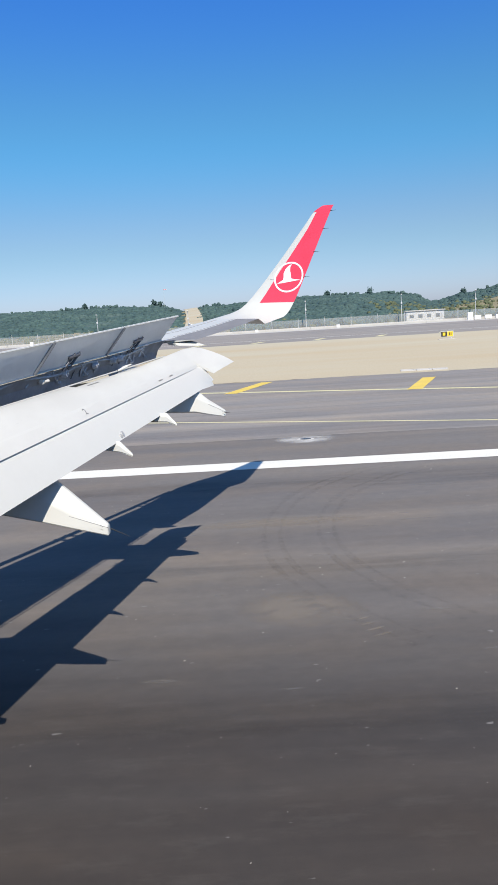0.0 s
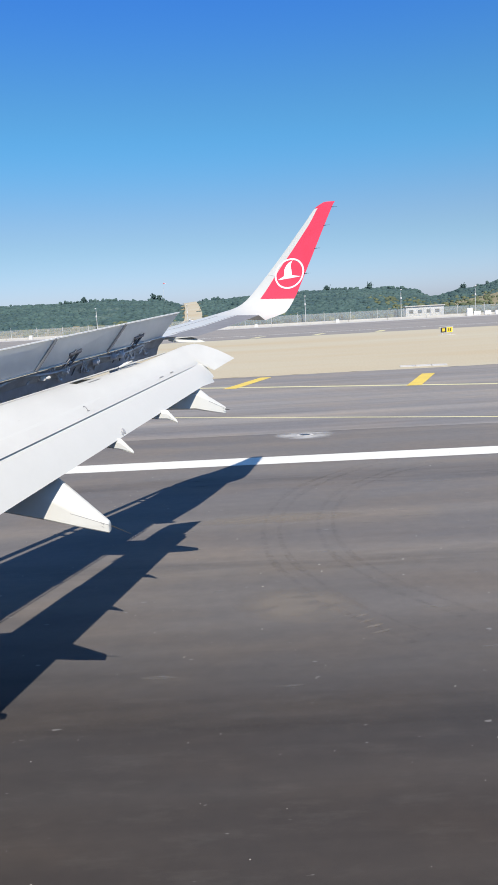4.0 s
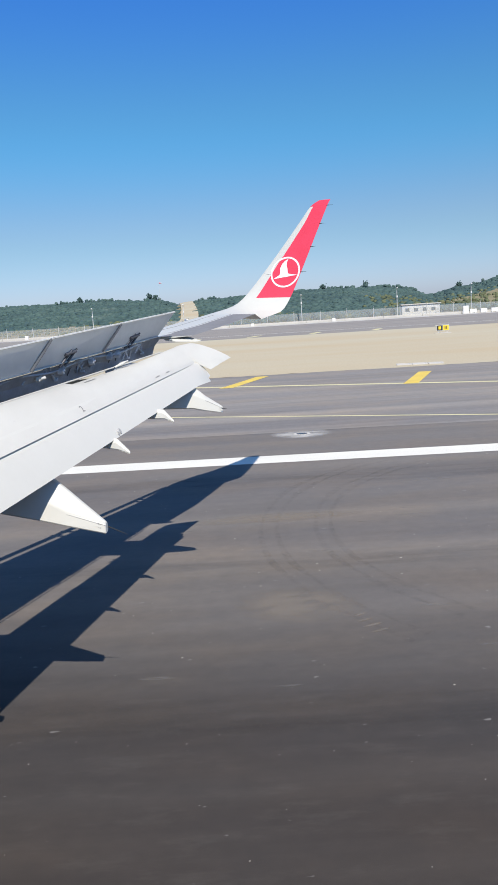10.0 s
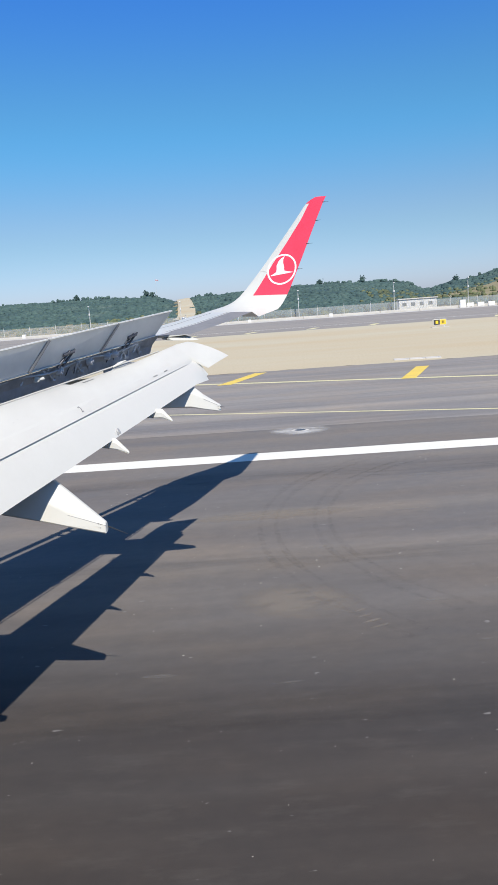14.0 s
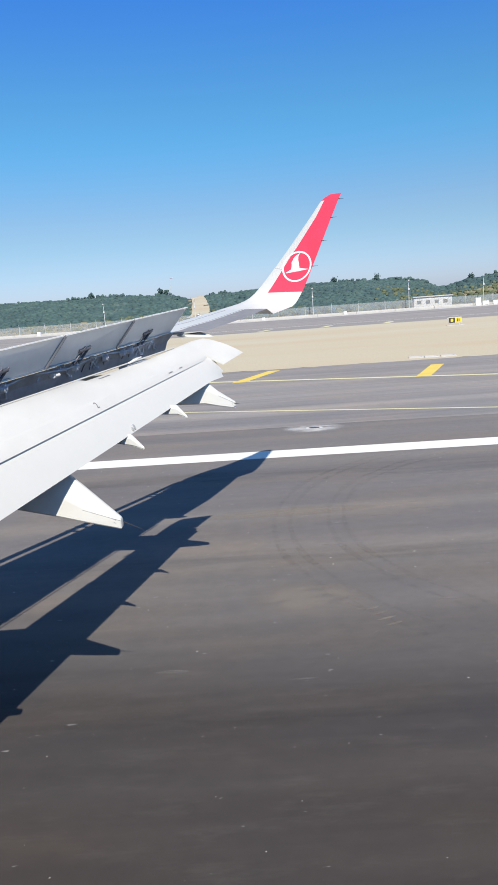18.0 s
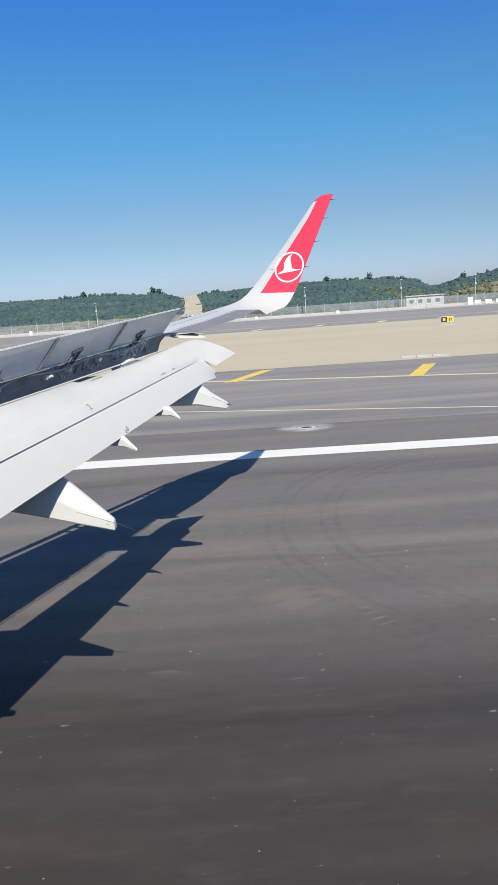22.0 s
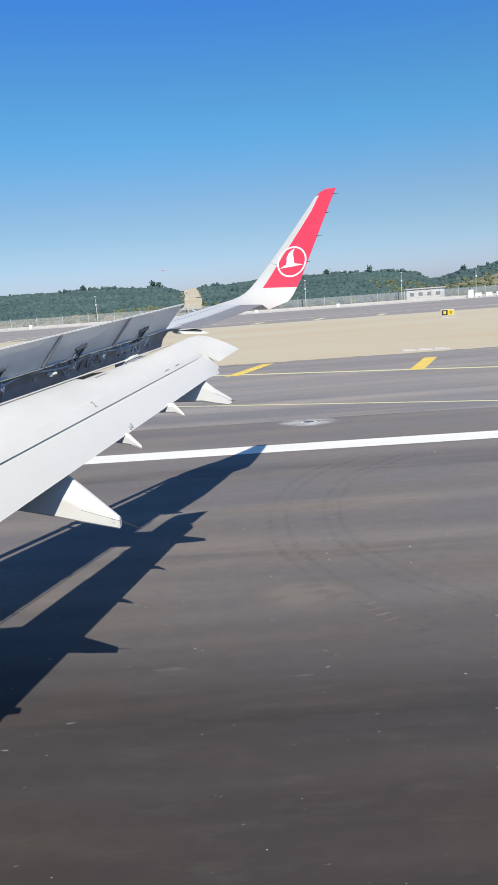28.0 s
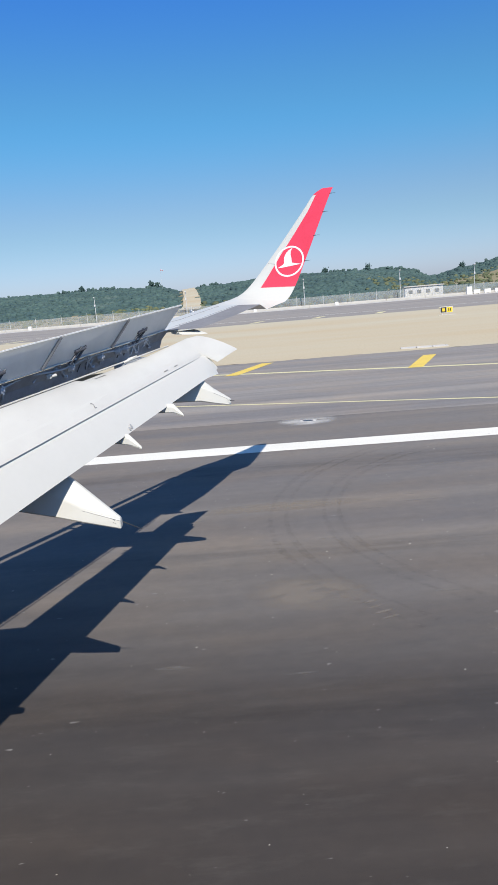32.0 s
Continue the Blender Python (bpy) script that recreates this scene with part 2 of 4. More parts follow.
# ---- helpers for meshes ----
def part(name, bm, mat, parent=None, label="", smooth=False):
    me = bpy.data.meshes.new(name)
    bmesh.ops.recalc_face_normals(bm, faces=bm.faces[:])
    bm.to_mesh(me)
    bm.free()
    for p in me.polygons:
        p.use_smooth = smooth
    if smooth:
        me.set_sharp_from_angle(angle=radians(32))
    me.materials.append(mat)
    ob = new(name, me)
    if parent:
        ob.parent = parent
    return tagged(ob, label)


def thing(name, at, label, category, group="", kind=""):
    ob = new(name)
    ob.matrix_world = at if isinstance(at, Matrix) else Matrix.Translation(at)
    return tagged(ob, label, category, group, kind)


def box_into(bm, m, sx, sy, sz, bevel=0.0):
    made = bmesh.ops.create_cube(bm, size=1, matrix=m @ Matrix.Diagonal((sx, sy, sz, 1)))["verts"]
    if bevel:
        bmesh.ops.bevel(bm, geom=list({e for v in made for e in v.link_edges}), offset=bevel, segments=2, affect="EDGES", profile=0.6)


def tube_into(bm, a, b, r0, r1=None, n=10):
    a, b = Vector(a), Vector(b)
    turn = (b - a).to_track_quat("Z", "Y").to_matrix().to_4x4()
    bmesh.ops.create_cone(bm, cap_ends=True, segments=n, radius1=r0, radius2=r0 if r1 is None else r1, depth=(b - a).length,
                          matrix=Matrix.Translation((a + b) / 2) @ turn)


def hose_into(bm, points, r, n=6):
    rings, pts = [], [Vector(p) for p in points]
    for i, p in enumerate(pts):
        d = (pts[min(i + 1, len(pts) - 1)] - pts[max(i - 1, 0)]).normalized()
        s = d.orthogonal().normalized()
        t = d.cross(s)
        rings.append([bm.verts.new(p + r * (math.cos(k * math.tau / n) * s + math.sin(k * math.tau / n) * t)) for k in range(n)])
    for a, b in zip(rings, rings[1:]):
        for k in range(n):
            bm.faces.new((a[k], a[(k + 1) % n], b[(k + 1) % n], b[k]))
    for r_ in (rings[0], rings[-1]):
        bm.faces.new(r_)


CHORD = [0, 0.012, 0.04, 0.1, 0.2, 0.35, 0.5, 0.65, 0.8, 0.92, 1]


def aerofoil(u):
    return 5 * (0.2969 * math.sqrt(u) - 0.126 * u - 0.3516 * u * u + 0.2843 * u ** 3 - 0.1036 * u ** 4)


def loft(stations, chord=CHORD, select=None, lift=0.0, cap=False):
    """A closed wing-like body. Stations: leading point, trailing point, thickness, camber, direction of the upper side.
    select(i, j) picks the cells that are kept; lift moves them outwards."""
    bm, rings = bmesh.new(), []
    for le, te, thick, camber, up in stations:
        le, te, up = Vector(le), Vector(te), Vector(up).normalized()
        rows = []
        own = chord(len(rings)) if callable(chord) else chord
        for side in (1, -1):
            for u in (own if side > 0 else own[-2:0:-1]):
                h = thick * aerofoil(u) * (1.0 if side > 0 else 0.8) + 0.0015 + lift
                rows.append(bm.verts.new(le.lerp(te, u) + up * (side * h + camber * 4 * u * (1 - u))))
        rings.append(rows)
    n, c = len(rings[0]), len(own)
    for i, (a, b) in enumerate(zip(rings, rings[1:])):
        for k in range(n):
            j = k if k < c - 1 else n - 1 - k
            if select is None or select(i, j):
                bm.faces.new((a[k], a[(k + 1) % n], b[(k + 1) % n], b[k]))
    if select is None or cap:
        bm.faces.new(rings[0])
    if select is None:
        bm.faces.new(rings[-1])
    else:
        bmesh.ops.delete(bm, geom=[v for v in bm.verts if not v.link_faces], context="VERTS")
    return bm


# ---- ground ----
FIELD = pose(0, 0, 0, 0, 0, ALONG)


def sheet(name, x0, x1, y0, y1, z, mat, label, category, nx=1, ny=1, edge=0.0, seed=0):
    """A flat piece of ground in the field's own directions, with an uneven outline if edge is given."""
    bm = bmesh.new()
    grid = [[None] * (ny + 1) for _ in range(nx + 1)]
    for i in range(nx + 1):
        for j in range(ny + 1):
            x, y = x0 + (x1 - x0) * i / nx, y0 + (y1 - y0) * j / ny
            if edge and j in (0, ny):
                y += edge * (0.6 * noise.noise((x * 0.2, y * 0.1, seed)) + 0.8 * noise.noise((x * 1.3, y, seed)))
            grid[i][j] = bm.verts.new((x, y, z))
    for i in range(nx):
        for j in range(ny):
            bm.faces.new((grid[i][j], grid[i + 1][j], grid[i + 1][j + 1], grid[i][j + 1]))
    ob = part(name, bm, mat)
    ob.matrix_world = FIELD
    return tagged(ob, label, category, kind="structure")


sheet("ground", -4500, 4500, -1500, 4800, -0.02, DIRT, "dry brown grassland of the wide airfield", "ground", 12, 12)
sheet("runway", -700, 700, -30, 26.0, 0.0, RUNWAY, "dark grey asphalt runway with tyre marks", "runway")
sheet("runway_shoulder", -700, 700, 24.5, 47, 0.004, SHOULDER, "lighter grey asphalt shoulder beside the runway", "shoulder", 700, 1, 0.25, 3)
sheet("sand_strip", -500, 500, 47.0, 115, 0.008, SAND, "pale dry sand strip between two paved ways", "sand", 1600, 1, 0.4, 5)
sheet("taxiway", -700, 700, 114, 188, 0.012, FAR_ASPHALT, "grey asphalt parallel taxiway beyond the sand", "taxiway", 500, 1, 0.3, 8)
sheet("service_road", -700, 700, 188, 197, 0.016, CONCRETE, "pale concrete service road along the fence", "road", 300, 1, 0.1, 9)
sheet("edge_line", -600, 600, 19.55, 20.55, 0.004, WHITE_PAINT, "broad white painted runway edge line", "road marking", 600, 1, 0.02, 2)
sheet("taxiway_edge_line", -600, 600, 128.0, 128.5, 0.016, WHITE_PAINT, "thin white painted line along the far taxiway", "road marking")


def strip_between(name, a, b, width, mat, label, z=0.008):
    a, b = Vector((*a, z)), Vector((*b, z))
    side = (b - a).normalized().cross(Vector((0, 0, 1))) * width / 2
    bm = bmesh.new()
    steps = 60
    low = [bm.verts.new(a.lerp(b, i / steps) - side) for i in range(steps + 1)]
    high = [bm.verts.new(a.lerp(b, i / steps) + side) for i in range(steps + 1)]
    for i in range(steps):
        bm.faces.new((low[i], low[i + 1], high[i + 1], high[i]))
    return tagged(part(name, bm, mat), label, "road marking", kind="structure")


strip_between("yellow_line", (-45, 58.6), (22, 31.6), 0.42, LINE_PAINT, "yellow painted taxiway edge line on the shoulder")
strip_between("yellow_guide_line", (-24, 37.7), (15.5, 22.9), 0.18, LINE_PAINT, "thin yellow painted guide line towards the runway")


def slash(name, a, b, width, label, z=0.012, mat=YELLOW_PAINT):
    """A slanting painted bar whose ends lie along the field."""
    bm = bmesh.new()
    vs = [bm.verts.new(FIELD @ Vector((x, y, z))) for x, y in ((a[0], a[1]), (a[0] + width, a[1]), (b[0] + width, b[1]), (b[0], b[1]))]
    bm.faces.new(vs)
    return tagged(part(name, bm, mat), label, "road marking", "yellow bars", "structure")


for k in range(-3, 3):
    slash("yellow_bar", (6.5 - 9.3 * k, 37.2 + 2.9 * k), (8.45 - 9.3 * k, 43.2 + 2.9 * k), 0.75, "slanting yellow painted bar on the asphalt shoulder")
for k in range(-6, 7):
    slash("taxiway_bar", (6.0 + 9.6 * k, 116), (7.6 + 9.6 * k, 121.5), 1.1, "pale slanting painted bar on the far taxiway", 0.02, LINE_PAINT)


# ---- stains and tyre marks on the runway ----
def stain_material(name, colour, strength, stretch, fine=6.0, worn_to=0.36):
    m = material(name, colour, 0.9)
    tex = m.node_tree.nodes.new("ShaderNodeTexCoord")
    ball = m.node_tree.nodes.new("ShaderNodeTexGradient")
    ball.gradient_type = "SPHERICAL"
    join(m, tex, "Object", ball, "Vector")
    n = noise_at(m, coords(m, stretch, 0), fine, 5, 0.65)
    mul = m.node_tree.nodes.new("ShaderNodeMath")
    mul.operation = "MULTIPLY"
    join(m, ramp(m, ball, [(0.0, (0, 0, 0)), (0.5, (1, 1, 1))]), "Color", mul, 0)
    join(m, ramp(m, n, [(worn_to, (0, 0, 0)), (worn_to + 0.26, (strength, strength, strength))]), "Color", mul, 1)
    join(m, mul, "Value", m.node_tree.nodes["Principled BSDF"], "Alpha")
    return m


SAND_STAIN = stain_material("dusty sand stain", (0.27, 0.236, 0.197), 0.5, (0.6, 1.5, 1), 3.0, 0.26)
PAINT_PATCH = stain_material("white paint residue", (0.62, 0.61, 0.58), 0.95, (0.4, 1.0, 1), 1.6)
PALE_STAIN = stain_material("pale paint residue", (0.30, 0.285, 0.265), 0.35, (0.6, 2.0, 1), 9.0)
DARK_STAIN = stain_material("dark rubber deposit", (0.03, 0.028, 0.027), 0.14, (0.15, 1.5, 1), 2.0)


def stain(name, x, y, sx, sy, turn, mat, label):
    bm = bmesh.new()
    bmesh.ops.create_circle(bm, cap_ends=True, segments=28, radius=1)
    ob = part(name, bm, mat)
    ob.matrix_world = FIELD @ pose(x, y, 0.0035, 0, 0, turn) @ Matrix.Diagonal((sx, sy, 1, 1))
    return tagged(ob, label, "stain", kind="structure")


for x, y, sx, sy, turn in ((0.2, 9.8, 0.95, 0.68, -8), (5.2, 12.8, 1.6, 0.3, 4), (-0.2, 14.2, 1.9, 0.35, 3)):
    stain("sand_stain", x, y, sx, sy, turn, SAND_STAIN, "dusty sand patch on the asphalt runway")
for k in range(4):
    stain("sand_scrape", 0.98 + 0.07 * k, 9.35 - 0.17 * k, 0.17, 0.035, 24, SAND_STAIN, "short sandy scrape on the asphalt runway")


def inset_light(x, y):
    """A flush runway light in its patch of pale sealant."""
    lamp = thing("inset_runway_light", FIELD @ pose(x, y, 0), "flush steel runway light in a patch of pale sealant", "runway light")
    for name, r, z, mat, label in (("sealant_patch", 1.0, 0.0035, PAINT_PATCH, "pale worn sealant"), ("rim", 0.27, 0.006, CONCRETE, "pale cement rim"), ("housing", 0.17, 0.012, ACTUATOR, "dark steel housing")):
        bm = bmesh.new()
        bmesh.ops.create_circle(bm, cap_ends=True, segments=28, radius=1)
        if name != "sealant_patch":
            made = bmesh.ops.extrude_face_region(bm, geom=bm.faces[:])["geom"]
            bmesh.ops.translate(bm, verts=[v for v in made if isinstance(v, bmesh.types.BMVert)], vec=(0, 0, -0.01))
        ob = part(name, bm, mat, lamp, label)
        ob.matrix_local = pose(0, 0, z) @ Matrix.Diagonal((r * 1.05, r * 0.85, 1, 1))
    bm = bmesh.new()
    box_into(bm, pose(0, -0.05, 0.016), 0.10, 0.05, 0.012, 0.003)
    part("lens", bm, GLASS_DARK, lamp, "small glass lens")


inset_light(0.9, 24.0)
for x, y, sx, sy, turn in ((2.6, 14.0, 0.5, 0.06, 3), (3.5, 16.8, 0.9, 0.1, 2), (8.0, 30.2, 2.2, 0.35, 0)):
    stain("pale_stain", x, y, sx, sy, turn, PALE_STAIN, "pale scuff on the dark asphalt")
rs = random.Random(21)
for _ in range(18):
    y = rs.uniform(7.5, 20)
    stain("scuff_mark", rs.uniform(-0.25, 0.42) * y, y, rs.uniform(0.1, 0.28), rs.uniform(0.02, 0.05), rs.uniform(-9, 9), PALE_STAIN, "short pale scuff on the dark asphalt")
for x, y, sx, sy, turn in ((0, 7.0, 9, 0.5, 0), (2, 11.6, 12, 0.55, 1), (0, 17.6, 16, 0.8, 0), (4, 26.5, 18, 0.9, 0)):
    stain("rubber_streak", x, y, sx, sy, turn, DARK_STAIN, "dark rubber streak along the runway")


def arc(name, cx, cy, r, a0, a1, width, mat, label):
    bm = bmesh.new()
    steps = 40
    inner_, outer_ = [], []
    for k in range(steps + 1):
        a = radians(a0 + (a1 - a0) * k / steps)
        w = width * (0.7 + 0.6 * noise.noise((k * 0.3, cx, cy)))
        inner_.append(bm.verts.new((cx + r * math.cos(a), cy + r * math.sin(a), 0.003)))
        outer_.append(bm.verts.new((cx + (r + w) * math.cos(a), cy + (r + w) * math.sin(a), 0.003)))
    for k in range(steps):
        bm.faces.new((inner_[k], outer_[k], outer_[k + 1], inner_[k + 1]))
    ob = part(name, bm, mat)
    ob.matrix_world = FIELD
    return tagged(ob, label, "tyre mark", kind="structure")


TYRE = material("tyre rubber trace", (0.04, 0.037, 0.035), 0.85)
trace = noise_at(TYRE, coords(TYRE), 9.0, 5, 0.7)
join(TYRE, ramp(TYRE, trace, [(0.40, (0, 0, 0)), (0.75, (0.15, 0.15, 0.15))]), "Color", TYRE.node_tree.nodes["Principled BSDF"], "Alpha")
for r in (6.0, 6.28, 7.0, 7.3):
    arc("tyre_mark", 7.0, 13.4, r, 118, 222, 0.14, TYRE, "faint curved tyre mark on the runway asphalt")
CHIP = worn("pale stone chips", (0.44, 0.42, 0.38), (0.26, 0.25, 0.23), 30.0, 0.8)
stones, rs = [], random.Random(3)
for _ in range(300):
    x, y = rs.uniform(-5, 10), 4.2 + 16 * rs.random() ** 1.2
    r = rs.choice((0.003, 0.003, 0.003, 0.004, 0.005, 0.007)) * (1 + 0.6 * (y > 9))
    stones.append((x, y, r, rs.uniform(1.0, 2.4), rs.random() * 3))
bm = bmesh.new()
for x, y, r, long, a in stones:
    bmesh.ops.create_icosphere(bm, subdivisions=1, radius=r, matrix=FIELD @ pose(x, y, r * 0.4, 0, 0, math.degrees(a) * 0.2) @ Matrix.Diagonal((long, 1, 0.6, 1)))
tagged(part("loose_chips", bm, CHIP), "tiny white stone chips scattered over the runway", "stones", kind="stuff")


# ---- the airliner ----
def leading(y, dx=0.0, dz=0.0):
    return Vector((-0.79 + 0.574 * (y - 13.92) + dx, y, 3.90 + 0.078 * (y - 13.92) + dz))


def rear(y, dx=0.0, dz=0.0):
    return Vector((-1.66 + 0.40 * (y - 9.44) + dx, y, 3.615 + 0.08 * (y - 9.44) + dz))


def spoiler_top(y):
    return Vector((-1.576 + 0.414 * (y - 9.167), y, 3.933 + 0.079 * (y - 9.167)))


def cove(y, dx=0.0, dz=0.0):
    return Vector((-1.34 + 0.367 * (y - 9.44) + dx, y, 3.50 + 0.073 * (y - 9.44) + dz))


def slot(y, dx=0.0, dz=0.0):
    return Vector((-1.015 + 0.307 * (y - 9.44) + dx, y, 3.22 + 0.088 * (y - 9.44) + dz))


def trailing(y):
    return Vector((-0.953 + 0.30 * (y - 8.99), y, 2.921 + 0.105 * (y - 8.99)))


UP = (0, -0.08, 1)
airliner = thing("airliner", (0, 0, 0), "white airliner wing with raised spoilers, lowered flaps and red winglet", "airplane")

# wing box from the fuselage to the end of the spoilers
inner = [(leading(y, 0.015, -0.02), rear(y), 0.15 - 0.006 * y, 0.0, UP) for y in (0.2, 3, 6, 9, 11.2)]
part("wing_box", loft(inner), WING_WHITE, airliner, "white upper skin of the wing", True)
# slats, run out and drooped, with a narrow slit behind them
for y0, y1 in ((2.5, 5.2), (5.24, 7.95), (7.99, 10.85), (10.89, 13.0), (13.04, 14.1)):
    slats = []
    for y in (y0, (y0 + y1) / 2, y1):
        close = 0.025 * max(y - 10.8, 0)
        slats.append((leading(y, -0.37 - 0.5 * close, -0.16), leading(y, -0.105 - close, -0.035), 0.05, 0.012, UP))
    slat = part("slat", loft(slats), METAL, airliner, "bare metal leading edge slat, run out", True)
    for f in (0.04, 0.96):
        y = y0 + (y1 - y0) * f
        bm = bmesh.new()
        box_into(bm, Matrix.Translation(leading(y, -0.12, -0.06)) @ pose(0, 0, 0, 0, 24, 0), 0.34, 0.07, 0.05, 0.008)
        part("slat_track", bm, METAL, slat)
TE = [(-0.68, 11.15, 3.70), (-0.15, 12.25, 3.82), (0.3, 13.5, 3.945), (0.434, 14.2, 3.843), (0.809, 14.5, 3.951),
      (1.033, 14.75, 4.218), (1.27, 14.85, 4.689), (1.674, 15.02, 5.542), (1.869, 15.15, 5.938), (1.961, 15.4, 6.074)]
LE = [(-2.322, 11.3, 3.661), (-1.502, 12.75, 3.763), (-0.818, 14.35, 3.916), (-0.558, 14.66, 3.984), (-0.255, 15.0, 4.061),
      (0.115, 15.2, 4.248), (0.702, 15.26, 4.895), (1.315, 15.31, 5.648), (1.55, 15.38, 5.946), (1.737, 15.4, 6.066)]
THICK = [0.05, 0.075, 0.085, 0.08, 0.05, 0.026, 0.018, 0.016, 0.014, 0.010]
tip = []
for i in range(10):
    a, b = max(i - 1, 0), min(i + 1, 9)
    along = (Vector(LE[b]) + Vector(TE[b])) - (Vector(LE[a]) + Vector(TE[a]))
    up = (Vector(TE[i]) - Vector(LE[i])).cross(along).normalized()
    tip.append((LE[i], TE[i], THICK[i], 0.0, up))
outer = tip[:5]
part("outer_wing", loft(outer, CHORD, lambda i, j: not (i < 2 and j >= 7), 0.0, True), WING_WHITE, airliner, "white outer wing", True)
# grey colour stands in for the shaded band at the trailing edge
part("aileron", loft(outer[:3], CHORD, lambda i, j: j >= 7), WING_GREY, airliner, "aileron with shade in its grey", True)
for share in (0.33, 0.62):
    bm = bmesh.new()
    hose_into(bm, [Vector(le).lerp(Vector(te), share) + up * (thick * aerofoil(share) + 0.001) for le, te, thick, _, up in outer[:3]], 0.005)
    part("seam", bm, WING_GREY, airliner, "grey panel seam on the outer wing")
RED_FROM = [0.30, 0.29, 0.225, 0.27, 0.20, 0.10]
FINE = 4


def spline(row, i, u):
    """A point on the smooth curve through the rows' points, u of the way from the i-th to the next."""
    p, q, r, t = (Vector(row[min(max(i + k, 3), len(row) - 1)]) for k in (-1, 0, 1, 2))
    return q + 0.5 * u * ((r - p) + u * (2 * p - 5 * q + 4 * r - t + u * (3 * (q - r) + t - p)))


blade = []
for i in range(4, 9):
    for k in range(FINE if i < 8 else FINE + 1):
        u = k / FINE
        blade.append((spline(LE, i, u), spline(TE, i, u), THICK[i] + (THICK[i + 1] - THICK[i]) * u, 0.0, tip[i][4].lerp(tip[i + 1][4], u)))


def winglet_chord(i):
    k, u = min(i // FINE, 4), i / FINE - min(i // FINE, 4)
    r = RED_FROM[k] + (RED_FROM[k + 1] - RED_FROM[k]) * u
    return [0, 0.08 * r, 0.4 * r, r] + [r + (1 - r) * k / 7 for k in range(1, 8)]


def winglet_hit(p, d):
    """The winglet's skin, met from p along d."""
    place, _, _, _ = SKIN.ray_cast(p, d)
    return place


SKIN = BVHTree.FromBMesh(loft(blade, winglet_chord, None, 0.003))
winglet = part("winglet", loft(blade, winglet_chord, lambda i, j: i < FINE or (i < 4 * FINE and j < 3)), WING_WHITE, airliner, "white winglet with a pale leading edge", True)
part("red_panel", loft(blade, winglet_chord, lambda i, j: i >= 4 * FINE or (i >= FINE and j >= 3), 0.002), RED, winglet, "red painted winglet panel", True)
bm = bmesh.new()
hose_into(bm, [blade[7][0].lerp(blade[7][1], u) + blade[7][4] * s_ * (blade[7][2] * aerofoil(u) + 0.002) for s_, u in ((1, 0.26), (1, 0.12), (1, 0.03), (-1, 0.03), (-1, 0.12), (-1, 0.26))], 0.003)
part("seam", bm, WING_GREY, winglet, "grey joint across the winglet's leading edge")

# the plain round emblem on the winglet's inner face
face = (Vector(TE[7]) - Vector(TE[6])).cross(Vector(LE[6]) - Vector(TE[6])).normalized()
if face.y > 0:
    face = -face
across = (Vector((1, 0, 0)) - face * face.x).normalized()
upward = face.cross(across)
if upward.z < 0:
    upward = -upward
EMBLEM = Matrix((across, upward, face)).transposed().to_4x4()
EMBLEM.translation = Vector((0.979, 15.019, 4.706)) + face * 0.026


def flat_into(bm, outline, thick=0.003):
    spots = []
    for x, y in outline:
        p = EMBLEM @ Vector((x, y, 0))
        q = winglet_hit(p + face * 0.3, -face)
        spots.append(q if q is not None else p)
    top = [bm.verts.new(p + face * thick) for p in spots]
    low = [bm.verts.new(p - face * 0.001) for p in spots]
    bm.faces.new(top)
    bm.faces.new(low[::-1])
    for k in range(len(top)):
        q = (k + 1) % len(top)
        bm.faces.new((top[k], low[k], low[q], top[q]))


bm = bmesh.new()
n = 48
for k in range(n):
    a0, a1 = math.tau * k / n, math.tau * (k + 1) / n
    flat_into(bm, [(r * math.cos(a), 1.03 * r * math.sin(a)) for r, a in ((0.31, a0), (0.31, a1), (0.276, a1), (0.276, a0))])
part("emblem_ring", bm, LOGO_WHITE, winglet, "white painted ring")
bm = bmesh.new()
left = [(-0.25, -0.075), (-0.12, -0.03), (-0.105, 0.03), (-0.10, 0.11), (-0.05, 0.19), (0.01, 0.235), (0.09, 0.26)]
right = [(-0.22, -0.085), (0.0, -0.105), (0.05, -0.045), (0.05, 0.05), (0.04, 0.13), (0.05, 0.20), (0.09, 0.262)]
for k in range(6):
    flat_into(bm, [left[k], right[k], right[k + 1], left[k + 1]])
flat_into(bm, [(-0.01, -0.106), (0.24, -0.125), (0.11, -0.075), (0.05, -0.045)])
part("emblem_shape", bm, LOGO_WHITE, winglet, "plain white swoosh shape")

# flaps
DROOP = (0.75, -0.1, 0.66)


def nose(y):
    """The flap's front edge, which drops clear of the wing outboard."""
    return cove(y, -0.036, -0.036 if y < 8.06 else -0.068)


flap = [(nose(y), slot(y, 0.01, 0.012), 0.055, 0.035, DROOP) for y in (0.4, 2, 4, 6, 8.0, 8.12, 9.6)]
flap += [(cove(10.42, -0.02, -0.03), slot(10.66, 0.0, 0.0), 0.05, 0.03, DROOP), (cove(10.74, 0.0, -0.01), (-0.441, 10.75, 3.217), 0.03, 0.02, DROOP),
         ((-0.72, 11.0, 3.60), (-0.30, 11.08, 3.275), 0.025, 0.022, DROOP), ((-0.645, 11.08, 3.582), (-0.15, 11.42, 3.332), 0.012, 0.02, DROOP)]
part("main_flap", loft(flap), FLAP_WHITE, airliner, "white main flap, lowered", True)
STEEP = (0.85, -0.1, 0.5)
